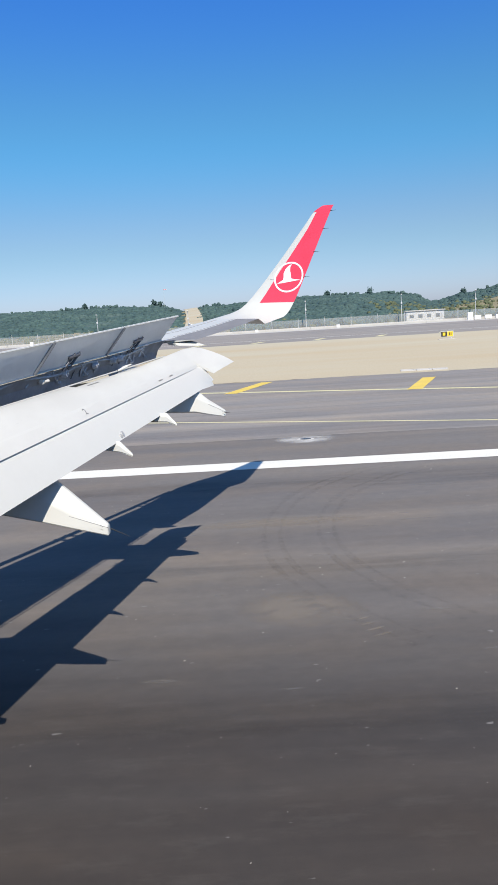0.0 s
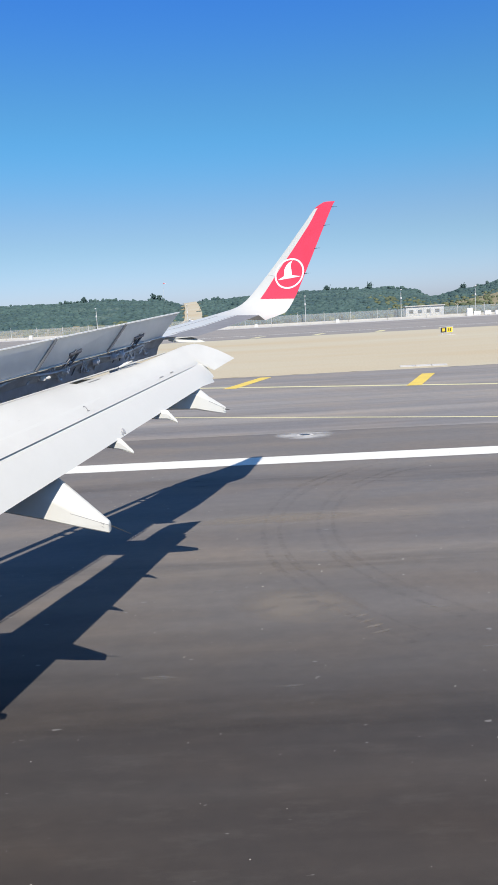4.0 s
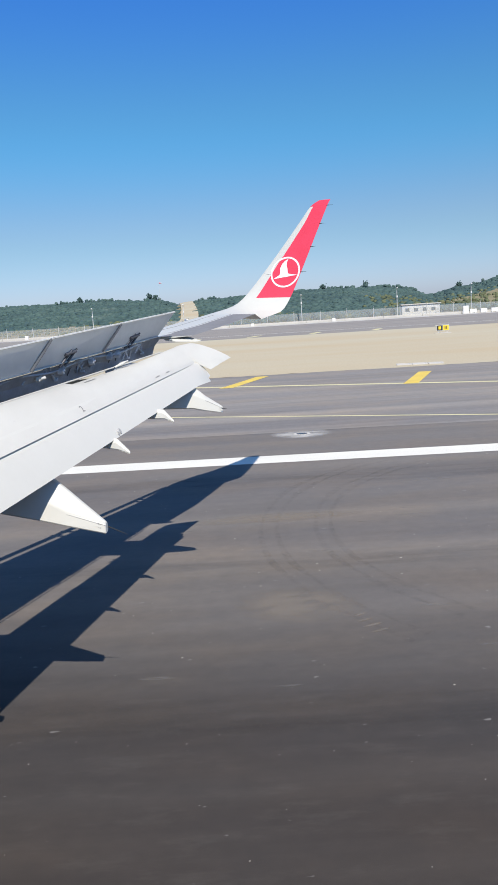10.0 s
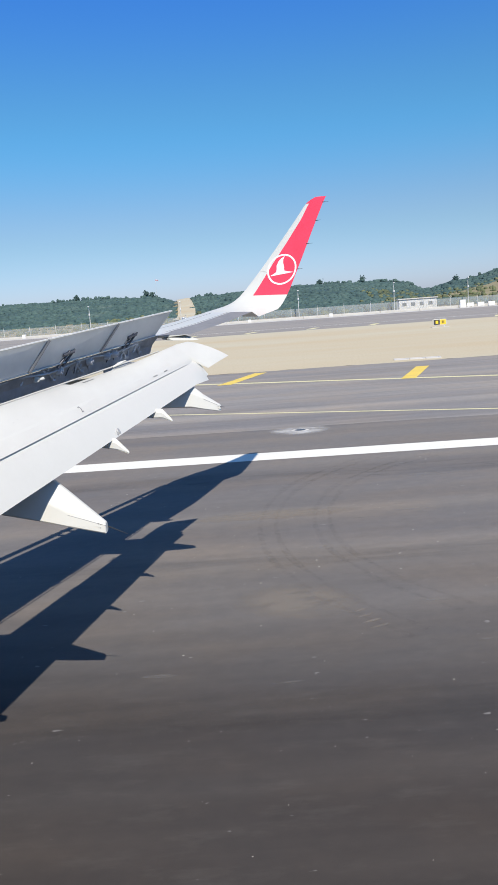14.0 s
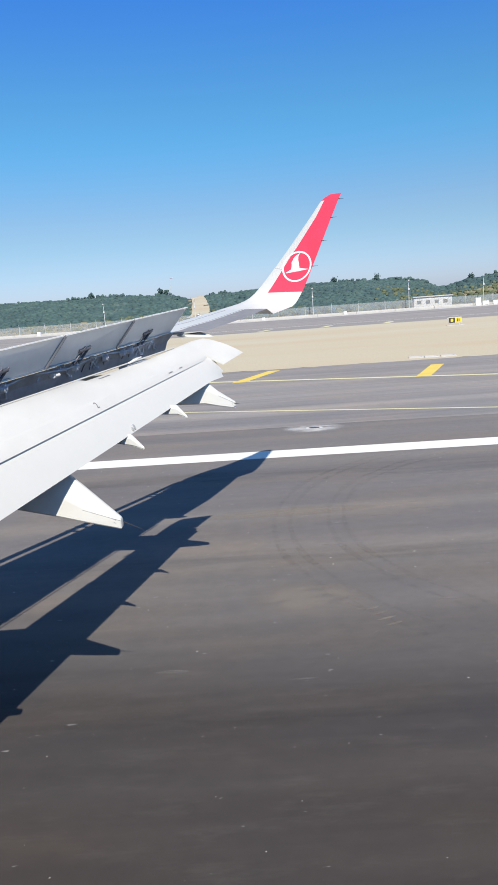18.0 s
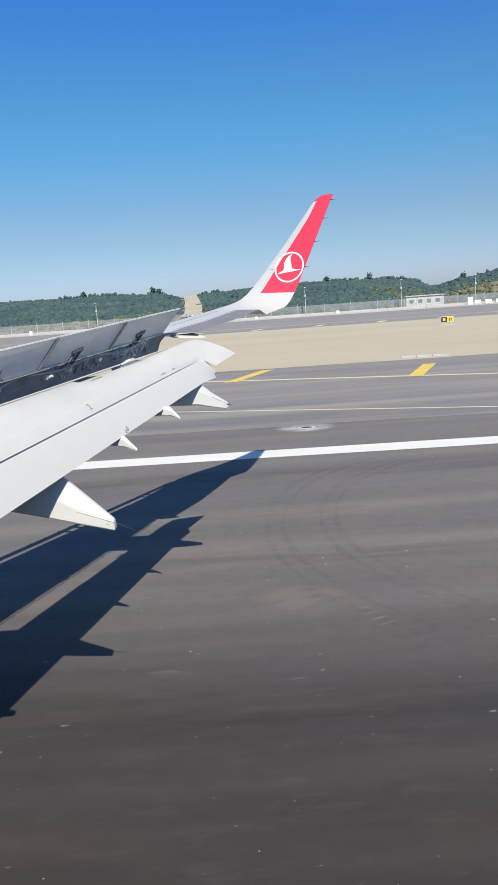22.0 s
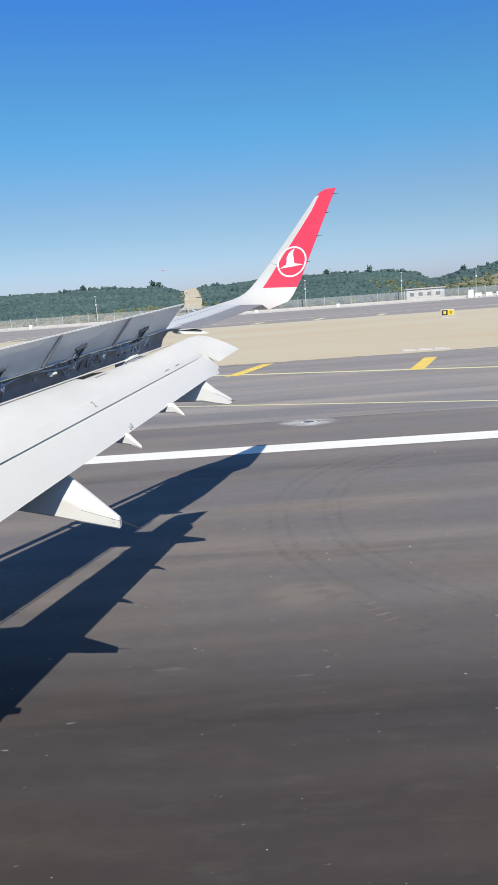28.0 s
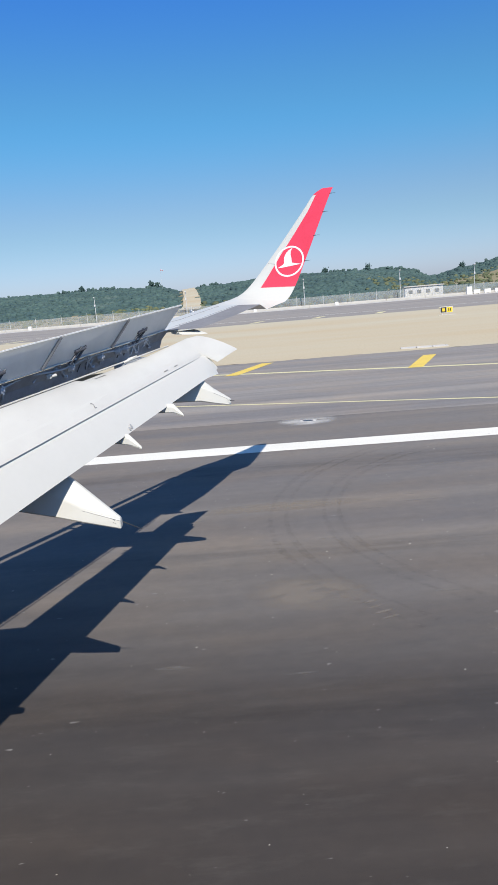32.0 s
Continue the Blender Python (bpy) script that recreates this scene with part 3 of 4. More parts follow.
aft = [(slot(y, -0.10, 0.088), trailing(y), 0.03, 0.004, STEEP) for y in (0.4, 2, 4, 6, 8, 9.6)]
aft += [(slot(10.4, -0.10, 0.08), trailing(10.2), 0.028, 0.004, STEEP), ((-0.625, 10.68, 3.325), (-0.443, 10.63, 3.058), 0.02, 0.004, STEEP), ((-0.60, 10.72, 3.31), (-0.47, 10.68, 3.11), 0.016, 0.002, STEEP),
        ((-0.575, 10.77, 3.285), (-0.45, 10.757, 3.128), 0.012, 0.002, STEEP)]
part("aft_flap", loft(aft), STRIP_WHITE, airliner, "white aft flap hanging down at the trailing edge", True)

finger = [((-1.111, 11.2, 3.667), (-0.932, 11.12, 3.627), 0.03, 0.0, UP), ((-0.908, 11.3, 3.694), (-0.654, 11.16, 3.609), 0.035, 0.0, UP), ((-0.79, 11.34, 3.688), (-0.56, 11.2, 3.612), 0.012, 0.0, UP)]
part("flap_end_fairing", loft(finger), WING_WHITE, airliner, "white fairing at the end of the flap", True)

# cove behind the wing box: sloping dark panel, ribs and pipes
bm = bmesh.new()
rows = [[bm.verts.new(p) for p in (rear(y, -0.04, -0.012), rear(y, -0.15, -0.14), rear(y, -0.19, -0.256))] for y in (0.4, 3, 6, 8, 9.5, 10.9)]
for a, b in zip(rows, rows[1:]):
    for k in range(2):
        bm.faces.new((a[k], a[k + 1], b[k + 1], b[k]))
bmesh.ops.solidify(bm, geom=bm.faces[:], thickness=0.012)
spar = part("rear_spar", bm, COVE_DARK, airliner, "dark rear spar of the wing")
bm = bmesh.new()
hose_into(bm, [rear(y, -0.065, -0.235) for y in (0.4, 3, 6, 9, 10.9)], 0.010)
part("lip", bm, WING_WHITE, spar, "thin white lip along the spar's lower edge", True)
rng = random.Random(11)
y = 4.6
while y < 10.5:
    bm = bmesh.new()
    low = rng.uniform(-0.20, -0.13)
    spots_ = [rear(y + dy, -0.075 + 0.4 * dz, dz) for dy, dz in ((0, low), (0.02, -0.08), (0.07, -0.045), (0.13, -0.06), (0.16 + 0.08 * rng.random(), low))]
    smooth_ = [spots_[0]]
    for p, q in zip(spots_, spots_[1:]):
        smooth_ += [p.lerp(q, 0.25), p.lerp(q, 0.75)]
    hose_into(bm, smooth_ + [spots_[-1]], rng.choice((0.008, 0.011)))
    part("pipe", bm, rng.choice((COVE_DARK, COVE_DARK, ACTUATOR)), spar, "", True)
    y += rng.uniform(0.24, 0.62)
for y in (4.9, 5.7, 6.55, 7.2, 8.40, 8.93, 9.95, 10.3):
    bm = bmesh.new()
    tube_into(bm, rear(y, -0.07, -0.03), rear(y + 0.2, -0.13, -0.18), 0.009, 0.009, 8)
    for q in (rear(y, -0.07, -0.03), rear(y + 0.2, -0.13, -0.18)):
        tube_into(bm, q + Vector((-0.02, 0, 0)), q + Vector((0.025, 0, 0)), 0.02, 0.02, 10)
    part("link", bm, COVE_DARK, spar, "grey push-pull link", True)
for y in (5.25, 6.95, 7.45, 8.62, 9.22, 9.60, 9.78):
    bm = bmesh.new()
    tube_into(bm, rear(y, -0.10, -0.075), rear(y, -0.035, -0.075), 0.055, 0.048, 18)
    tube_into(bm, rear(y, -0.04, -0.075), rear(y, -0.02, -0.075), 0.022, 0.018, 12)
    part("pulley", bm, COVE_DARK, spar, "dull grey round bracket", True)
for y in (8.21, 6.2):
    bm = bmesh.new()
    box_into(bm, Matrix.Translation(rear(y, -0.06, -0.10)), 0.05, 0.06, 0.055, 0.01)
    tube_into(bm, rear(y, -0.04, -0.10), rear(y + 0.05, -0.02, -0.10), 0.02, 0.02, 10)
    part("valve", bm, WING_WHITE, spar, "small white valve body", True)
for y in (5.1, 6.3, 7.2, 8.35, 9.0, 9.75, 10.35):
    bm = bmesh.new()
    a = rear(y, -0.05, -0.05)
    tube_into(bm, a + Vector((-0.02, 0, 0.03)), a + Vector((-0.09, 0.02, -0.08)), 0.02, 0.03)
    tube_into(bm, a + Vector((-0.03, -0.03, 0.0)), a + Vector((-0.03, 0.05, 0.0)), 0.025)
    part("bracket", bm, COVE_DARK, spar)
bm = bmesh.new()
hose_into(bm, [rear(y, -0.06 + 0.012 * math.sin(y * 7), -0.05 + 0.02 * math.sin(y * 5)) for y in np.arange(3.0, 10.6, 0.1)], 0.012)
part("pipe", bm, COVE_DARK, spar, "", True)
# flap carriages that bridge the gap
for y0, y1 in ((5.95, 6.65), (9.78, 10.28)):
    bm = bmesh.new()
    quad = [rear(y0, -0.24, -0.27), cove(y0, 0.03, -0.17), cove(y1, 0.03, -0.17), rear(y1, -0.24, -0.27)]
    top = [bm.verts.new(p) for p in quad]
    low = [bm.verts.new(p - Vector((0, 0, 0.09))) for p in quad]
    bm.faces.new(top)
    bm.faces.new(low[::-1])
    for k in range(4):
        bm.faces.new((top[k], low[k], low[(k + 1) % 4], top[(k + 1) % 4]))
    part("flap_carriage", bm, COVE_DARK, airliner, "dark flap carriage across the gap")

for y in (9.1, 6.0):
    bm = bmesh.new()
    a, b = cove(y, -0.06, -0.04), cove(y + 0.07, 0.02, 0.0)
    tube_into(bm, a, b, 0.012, 0.02, 8)
    tube_into(bm, cove(y + 0.12, -0.06, -0.02), cove(y + 0.12, 0.05, 0.015), 0.014, 0.008, 8)
    part("flap_fitting", bm, WING_WHITE, airliner, "pale flap fitting at the gap", True)

# spoilers, hinged at the wing box and standing open
for y0, y1 in ((1.45, 2.76), (2.78, 4.09), (4.11, 5.42), (5.44, 6.76), (6.78, 8.10), (8.12, 9.436), (9.456, 10.83)):
    bm = bmesh.new()
    corners = [(rear(y - 0.13, 0.0, 0.01), spoiler_top(y)) for y in (y0, y1)]
    normal = (corners[1][0] - corners[0][0]).cross(corners[0][1] - corners[0][0]).normalized()
    if normal.y < 0:
        normal = -normal
    layers = []
    for off in (0.0, 1.0):
        layers.append([bm.verts.new(p + normal * off * (0.03 if k % 2 == 0 else 0.008)) for c in corners for k, p in enumerate(c)])
    a, b = layers
    for f in ((a[0], a[1], a[3], a[2]), (b[0], b[2], b[3], b[1]), (a[0], b[0], b[1], a[1]), (a[2], a[3], b[3], b[2]), (a[1], b[1], b[3], a[3]), (a[0], a[2], b[2], b[0])):
        bm.faces.new(f)
    spoiler = part("spoiler", bm, SPOILER_GREY, airliner, "grey spoiler panel standing open")
    at = lambda f, g: corners[0][0].lerp(corners[1][0], f).lerp(corners[0][1].lerp(corners[1][1], f), g) - normal * 0.012
    bm = bmesh.new()
    for f in (0.40, 0.47):
        tube_into(bm, at(f, -0.1), at(f + 0.03, 0.42), 0.018, 0.011)
    tube_into(bm, at(0.37, 0.30), at(0.50, 0.35), 0.02)
    part("actuator", bm, ACTUATOR, spoiler, "dark hydraulic actuator", True)
    # edge seal widened and greyed to paint the shade between panels
    bm = bmesh.new()
    hose_into(bm, [at(0.004, 0.02), at(0.004, 0.5), at(0.004, 0.97)], 0.019)
    part("seal_and_shade", bm, SEAL_SHADE, spoiler, "dark grey edge seal with gap shade", True)
    bm = bmesh.new()
    hose_into(bm, [at(0.01, 0.99), at(0.5, 0.99), at(0.99, 0.99)], 0.006)
    part("edge_strip", bm, WING_WHITE, spoiler, "pale trailing edge strip", True)
    bm = bmesh.new()
    hose_into(bm, [at(0.01, 0.03), at(0.5, 0.03), at(0.99, 0.03)], 0.010)
    part("hinge_rod", bm, METAL, spoiler, "bare metal hinge rod", True)


def fairing(points, label):
    """A flap track fairing. Points along it from front to tail: x, y, z of the ridge, width, height, and the share of the height that the shoulder lies below the ridge."""
    bm, rings = bmesh.new(), []
    for x, y, z, w, h, low in points:
        outline = [(-0.06, 0.0), (0.14, 0.0), (0.40, -low), (0.5, -0.7), (0.34, -1), (-0.34, -1), (-0.52, -0.95), (-0.40, -low)]
        rings.append([bm.verts.new((x, y + w * a, z + h * b)) for a, b in outline])
    for a, b in zip(rings, rings[1:]):
        for k in range(8):
            bm.faces.new((a[k], a[(k + 1) % 8], b[(k + 1) % 8], b[k]))
    bm.faces.new(rings[0])
    bm.faces.new(rings[-1])
    bmesh.ops.recalc_face_normals(bm, faces=bm.faces[:])
    bmesh.ops.bevel(bm, geom=bm.edges[:], offset=0.008, segments=1, affect="EDGES")
    body = part("flap_fairing", bm, WING_WHITE, airliner, label)
    if len(points) > 4:
        bm = bmesh.new()
        hose_into(bm, [(x, y - 0.415 * w, z - (low + 0.06) * h) for x, y, z, w, h, low in points[-2:]], 0.002)
        part("seam", bm, WING_GREY, body, "grey panel seam along the fairing")
        for f, g in ((0.82, 0.35), (0.82, 0.6), (0.86, 0.35), (0.86, 0.6)):
            x, y, z, w, h, low = (p + (q - p) * f for p, q in zip(points[-2], points[-1]))
            bm = bmesh.new()
            tube_into(bm, (x, y - 0.47 * w, z - g * h), (x, y - 0.505 * w, z - g * h), 0.003, n=6)
            part("screw", bm, WING_GREY, body)
    return body


fairing([(-4.6, 6.5, 2.75, 0.12, 0.10, 0.3), (-3.4, 6.5, 2.86, 0.30, 0.28, 0.3), (-2.4, 6.62, 2.85, 0.34, 0.44, 0.4), (-1.911, 6.68, 2.751, 0.35, 0.483, 0.53), (-1.644, 6.64, 2.523, 0.239, 0.33, 0.58),
         (-1.31, 6.62, 2.20, 0.12, 0.10, 0.15)], "large white flap track fairing with pointed tail")
fairing([(-2.0, 7.72, 2.76, 0.04, 0.06, 0.3), (-1.55, 7.68, 2.82, 0.07, 0.10, 0.3), (-1.325, 7.66, 2.795, 0.09, 0.115, 0.3), (-1.193, 7.61, 2.664, 0.03, 0.03, 0.3)], "small white hinge fairing")
fairing([(-1.6, 8.85, 2.88, 0.04, 0.06, 0.3), (-1.2, 8.81, 2.94, 0.07, 0.11, 0.3), (-0.945, 8.81, 2.925, 0.09, 0.11, 0.3), (-0.826, 8.75, 2.798, 0.03, 0.03, 0.3)], "small white hinge fairing")
fairing([(-3.1, 10.1, 3.05, 0.10, 0.10, 0.3), (-2.45, 10.1, 3.22, 0.24, 0.34, 0.2), (-1.75, 10.1, 3.26, 0.28, 0.40, 0.2), (-1.1, 10.08, 3.10, 0.30, 0.32, 0.3), (-0.69, 10.16, 3.07, 0.28, 0.318, 0.34), (-0.51, 10.17, 2.906, 0.22, 0.197, 0.2), (-0.288, 10.19, 2.749, 0.10, 0.09, 0.15)],
        "large white flap track fairing with pointed tail")
fairing([(-4.4, 5.4, 2.4, 0.12, 0.10, 0.3), (-3.4, 5.4, 2.45, 0.28, 0.30, 0.3), (-2.7, 5.4, 2.38, 0.26, 0.30, 0.3), (-2.16, 5.46, 2.06, 0.08, 0.07, 0.2)], "white flap track fairing close to the engine")

# small fittings on flaps, fairings and winglet
def flap_point(y, u, out=0.0, lower=False):
    a, b = (slot(y), trailing(y)) if lower else (nose(y), slot(y))
    n_ = Vector(STEEP if lower else DROOP).normalized()
    bulge = (0.03 * aerofoil(u) + 0.016 * u * (1 - u)) if lower else (0.055 * aerofoil(u) + 0.14 * u * (1 - u))
    return a.lerp(b, u) + n_ * (bulge + out)


for y, u, r, lower in ((5.4, 0.65, 0.014, False), (7.85, 0.86, 0.045, True), (7.80, 0.90, 0.035, True)):
    bm = bmesh.new()
    n_ = Vector(STEEP if lower else DROOP).normalized()
    p = flap_point(y, u, 0.014 if u > 0.7 and not lower else 0.0, lower)
    tube_into(bm, p - n_ * 0.01, p + n_ * 0.004, 0.8 * r, 0.7 * r, 12)
    part("access_cap", bm, PALE_GREY if lower else WING_GREY, airliner, "small grey round access cap", True)
# the stencilled panel number
glyph = bpy.data.curves.new("panel_number", "FONT")
glyph.body, glyph.size, glyph.extrude, glyph.align_x, glyph.align_y = "2", 0.11, 0.001, "CENTER", "CENTER"
draft = new("draft", glyph)
number_mesh = bpy.data.meshes.new_from_object(draft.evaluated_get(bpy.context.evaluated_depsgraph_get()))
bpy.data.objects.remove(draft)
number_mesh.materials.clear()
number_mesh.materials.append(WING_GREY)
number = new("panel_number", number_mesh)
top_side = Vector(DROOP).normalized()
run = (flap_point(7.7, 0.83) - flap_point(7.4, 0.83)).normalized()
number.parent = airliner
number.matrix_local = Matrix.Translation(flap_point(7.58, 0.83, 0.016)) @ Matrix((run, top_side.cross(run), top_side)).transposed().to_4x4()
tagged(number, "small grey stencilled number on the flap")
# grey smudges and dashes; the last one paints the front notch's shade
for y0, y1, u, du in ((9.33, 9.45, 0.85, 0.035), (9.66, 9.76, 0.85, 0.035), (10.10, 10.27, 0.24, 0.03), (6.62, 6.90, 0.64, 0.02), (6.70, 6.78, 0.61, 0.02), (8.25, 8.48, 0.11, 0.04)):
    bm = bmesh.new()
    row = [[bm.verts.new(flap_point(y0 + (y1 - y0) * k / 4, u + q, 0.016 if u > 0.7 else 0.004)) for q in (0, du)] for k in range(5)]
    for a, b in zip(row, row[1:]):
        bm.faces.new((a[0], a[1], b[1], b[0]))
    bmesh.ops.solidify(bm, geom=bm.faces[:], thickness=0.003)
    part("flap_mark", bm, SCUFF, airliner, "small grey mark on the flap")
for y0, y1, u, w in ((5.0, 6.2, 0.62, 0.008),):
    bm = bmesh.new()
    row = [[bm.verts.new(flap_point(y0 + (y1 - y0) * k / 12, u + du, 0.003)) for du in (0, w * 2.2)] for k in range(13)]
    for a, b in zip(row, row[1:]):
        bm.faces.new((a[0], a[1], b[1], b[0]))
    part("seam", bm, WING_GREY, airliner, "grey panel seam on the flap")
bm = bmesh.new()
row = [[bm.verts.new(flap_point(0.5 + 9.3 * k / 40, u, 0.012)) for u in (0.70, 0.78, 0.86, 0.95)] for k in range(41)]
for a, b in zip(row, row[1:]):
    for k in range(3):
        bm.faces.new((a[k], a[k + 1], b[k + 1], b[k]))
part("trailing_strip", bm, STRIP_WHITE, airliner, "clean white strip along the flap's edge", True)
for p, d in (((-1.30, 6.64, 2.15), (0.16, 0.05, -0.10)), ((-0.30, 10.1, 2.73), (0.07, 0.02, -0.01))):
    bm = bmesh.new()
    tube_into(bm, p, Vector(p) + Vector(d), 0.006, 0.002, 6)
    part("static_wick", bm, RUBBER, airliner, "thin dark static wick")
for i, f in ((8, 0.0), (8, 0.88), (7, 0.45), (6, 0.0)):
    p = Vector(TE[i]).lerp(Vector(TE[i - 1]), f)
    bm = bmesh.new()
    tube_into(bm, p + Vector((-0.02, 0, 0)), p + Vector((0.03, 0.0, 0.0)), 0.008, 0.006, 6)
    tube_into(bm, p + Vector((0.03, 0, 0)), p + Vector((0.10, 0.0, 0.004)), 0.0035, 0.002, 6)
    part("static_wick", bm, RUBBER, winglet, "thin dark static wick")

# fuselage behind the window, and the gear that carries it
bm = bmesh.new()
rings = []
for x, s in ((-19, 0.05), (-17.5, 0.6), (-15, 0.95), (-12, 1), (4, 1), (9, 0.75), (14, 0.25)):
    rings.append([bm.verts.new((x, -2.1 + 1.88 * s * math.cos(k * math.tau / 32), 3.75 + 1.95 * s * math.sin(k * math.tau / 32))) for k in range(32)])
for a, b in zip(rings, rings[1:]):
    for k in range(32):
        bm.faces.new((a[k], a[(k + 1) % 32], b[(k + 1) % 32], b[k]))
bm.faces.new(rings[0])
bm.faces.new(rings[-1])
part("fuselage", bm, WING_WHITE, airliner, "white fuselage", True)
for y in (-4.9, 0.75):
    bm = bmesh.new()
    tube_into(bm, (-4.6, y, 0.55), (-4.6, y, 2.6), 0.11)
    gear = part("gear_leg", bm, METAL, airliner, "steel main gear leg", True)
    for dy in (-0.42, 0.42):
        bm = bmesh.new()
        tube_into(bm, (-4.6, y + dy - 0.19, 0.56), (-4.6, y + dy + 0.19, 0.56), 0.56, n=28)
        bmesh.ops.bevel(bm, geom=[e for e in bm.edges if len(e.link_faces) == 2 and any(len(f.verts) > 4 for f in e.link_faces)], offset=0.1, segments=3, affect="EDGES")
        part("wheel", bm, RUBBER, gear, "black rubber tyre", True)


# ---- perimeter wall, poles, hills ----
def in_field(x, y, z=0.0):
    return FIELD @ Vector((x, y, z))


barrier = thing("perimeter_barrier", FIELD, "low pale concrete barrier along the fence", "wall", kind="structure")
bm = bmesh.new()
box_into(bm, pose(0, 0, 0.3), 9.94, 0.35, 0.62, 0.04)
first = part("barrier_segment", bm, CONCRETE, barrier)
first.location = (-395, 198, 0)
for k in range(1, 80):
    piece = new("barrier_segment", first.data)
    piece.parent, piece.location = barrier, (-395 + 10 * k, 198, 0)
MESH = material("wire mesh", (0.50, 0.51, 0.50), 0.6, 0.3)
wave = noise_at(MESH, coords(MESH), 3.0, 2)
join(MESH, ramp(MESH, wave, [(0.3, (0.2, 0.2, 0.2)), (0.7, (0.34, 0.34, 0.34))]), "Color", MESH.node_tree.nodes["Principled BSDF"], "Alpha")
fence = thing("perimeter_fence", FIELD, "grey steel wire mesh perimeter fence behind the barrier", "fence", kind="structure")
for k in range(-28, 28):
    bm = bmesh.new()
    box_into(bm, pose(k * 7 + 3.5, 202, 1.35), 6.9, 0.02, 2.5)
    part("mesh_panel", bm, MESH, fence)
    bm = bmesh.new()
    tube_into(bm, (k * 7, 202, 0), (k * 7, 202, 2.85), 0.07, n=6)
    tube_into(bm, (k * 7, 202, 2.83), (k * 7, 201.7, 3.2), 0.05, n=5)
    part("post", bm, GALVANISED, fence)


def light_pole(x, y, height):
    pole = thing("light_pole", in_field(x, y), "slim grey steel light pole beside the taxiway", "street lamp", "poles along the perimeter")
    bm = bmesh.new()
    tube_into(bm, (0, 0, 0), (0, 0, height), 0.10, 0.06)
    part("pole", bm, GALVANISED, pole, "", True)
    bm = bmesh.new()
    box_into(bm, pose(0, 0, 0.2), 0.7, 0.7, 0.4, 0.04)
    part("footing", bm, CONCRETE, pole)
    bm = bmesh.new()
    box_into(bm, pose(0, -0.25, height + 0.08, -8), 0.35, 0.7, 0.16, 0.03)
    part("lamp_head", bm, GALVANISED, pole)
    bm = bmesh.new()
    box_into(bm, pose(0, -0.2, height * 0.72), 0.35, 0.25, 0.5, 0.03)
    part("junction_box", bm, GALVANISED, pole)
    return pole


for x, y, height in ((-92, 199.6, 7), (-46, 199.6, 7), (-22, 200.3, 6.6), (9, 199.6, 7.2), (34, 200.3, 7.5), (53, 199.6, 7.4), (77, 199.6, 7)):
    light_pole(x, y, height)


def utility_box(x, y, w, h):
    ob = thing("utility_box", in_field(x, y), "small white utility cabinet beside the fence", "cabinet", "cabinets along the fence")
    bm = bmesh.new()
    box_into(bm, pose(0, 0, h / 2 + 0.1), w, 0.6, h, 0.04)
    part("body", bm, WALL_WHITE, ob)
    bm = bmesh.new()
    box_into(bm, pose(0, 0, 0.06), w + 0.2, 0.8, 0.12, 0.01)
    part("plinth", bm, CONCRETE, ob)
    bm = bmesh.new()
    box_into(bm, pose(0, -0.31, h / 2 + 0.1), w * 0.85, 0.03, h * 0.85, 0.01)
    part("door", bm, WALL_WHITE, ob)


for x, y, w, h in ((50.5, 195.5, 1.4, 1.9), (17, 196.5, 0.9, 0.8), (-4, 196.5, 0.8, 0.7), (-63, 196.5, 0.9, 1.0)):
    utility_box(x, y, w, h)


def barrier_block(x, y):
    ob = thing("barrier_block", in_field(x, y, 0.016), "white painted concrete barrier block beside the fence", "barrier", "white barrier blocks")
    bm = bmesh.new()
    box_into(bm, pose(0, 0, 0.62), 1.7, 0.5, 0.95, 0.06)
    part("body", bm, WALL_WHITE, ob)
    for dx in (-0.55, 0.55):
        bm = bmesh.new()
        box_into(bm, pose(dx, 0, 0.09), 0.35, 0.6, 0.18, 0.02)
        part("foot", bm, CONCRETE, ob)


for k in range(5):
    barrier_block(52.6 + 2.7 * k, 196.3)

# guidance sign on the sand
sign = thing("guidance_sign", FIELD @ pose(21, 92, 0, 0, 0, -6), "yellow and black taxiway guidance sign on the sand", "sign")
bm = bmesh.new()
box_into(bm, pose(0, 0, 0.62), 1.5, 0.18, 0.7, 0.02)
part("housing", bm, GALVANISED, sign)
bm = bmesh.new()
box_into(bm, pose(-0.36, -0.096, 0.62), 0.68, 0.012, 0.6, 0.004)
part("black_panel", bm, BLACK_PAINT, sign)
bm = bmesh.new()
box_into(bm, pose(0.36, -0.096, 0.62), 0.68, 0.012, 0.6, 0.004)
part("yellow_panel", bm, SIGN_YELLOW, sign)
for x, mat in ((-0.36, SIGN_YELLOW), (0.26, BLACK_PAINT), (0.46, BLACK_PAINT)):
    bm = bmesh.new()
    box_into(bm, pose(x, -0.105, 0.62), 0.1 if x > 0 else 0.3, 0.008, 0.36, 0.003)
    part("bar", bm, mat, sign)
for x in (-0.5, 0.5):
    bm = bmesh.new()
    tube_into(bm, (x, 0, 0), (x, 0, 0.3), 0.04, n=8)
    part("leg", bm, GALVANISED, sign)
bm = bmesh.new()
box_into(bm, pose(0, 0, 0.03), 2.0, 0.7, 0.06, 0.01)
part("slab", bm, CONCRETE, sign)

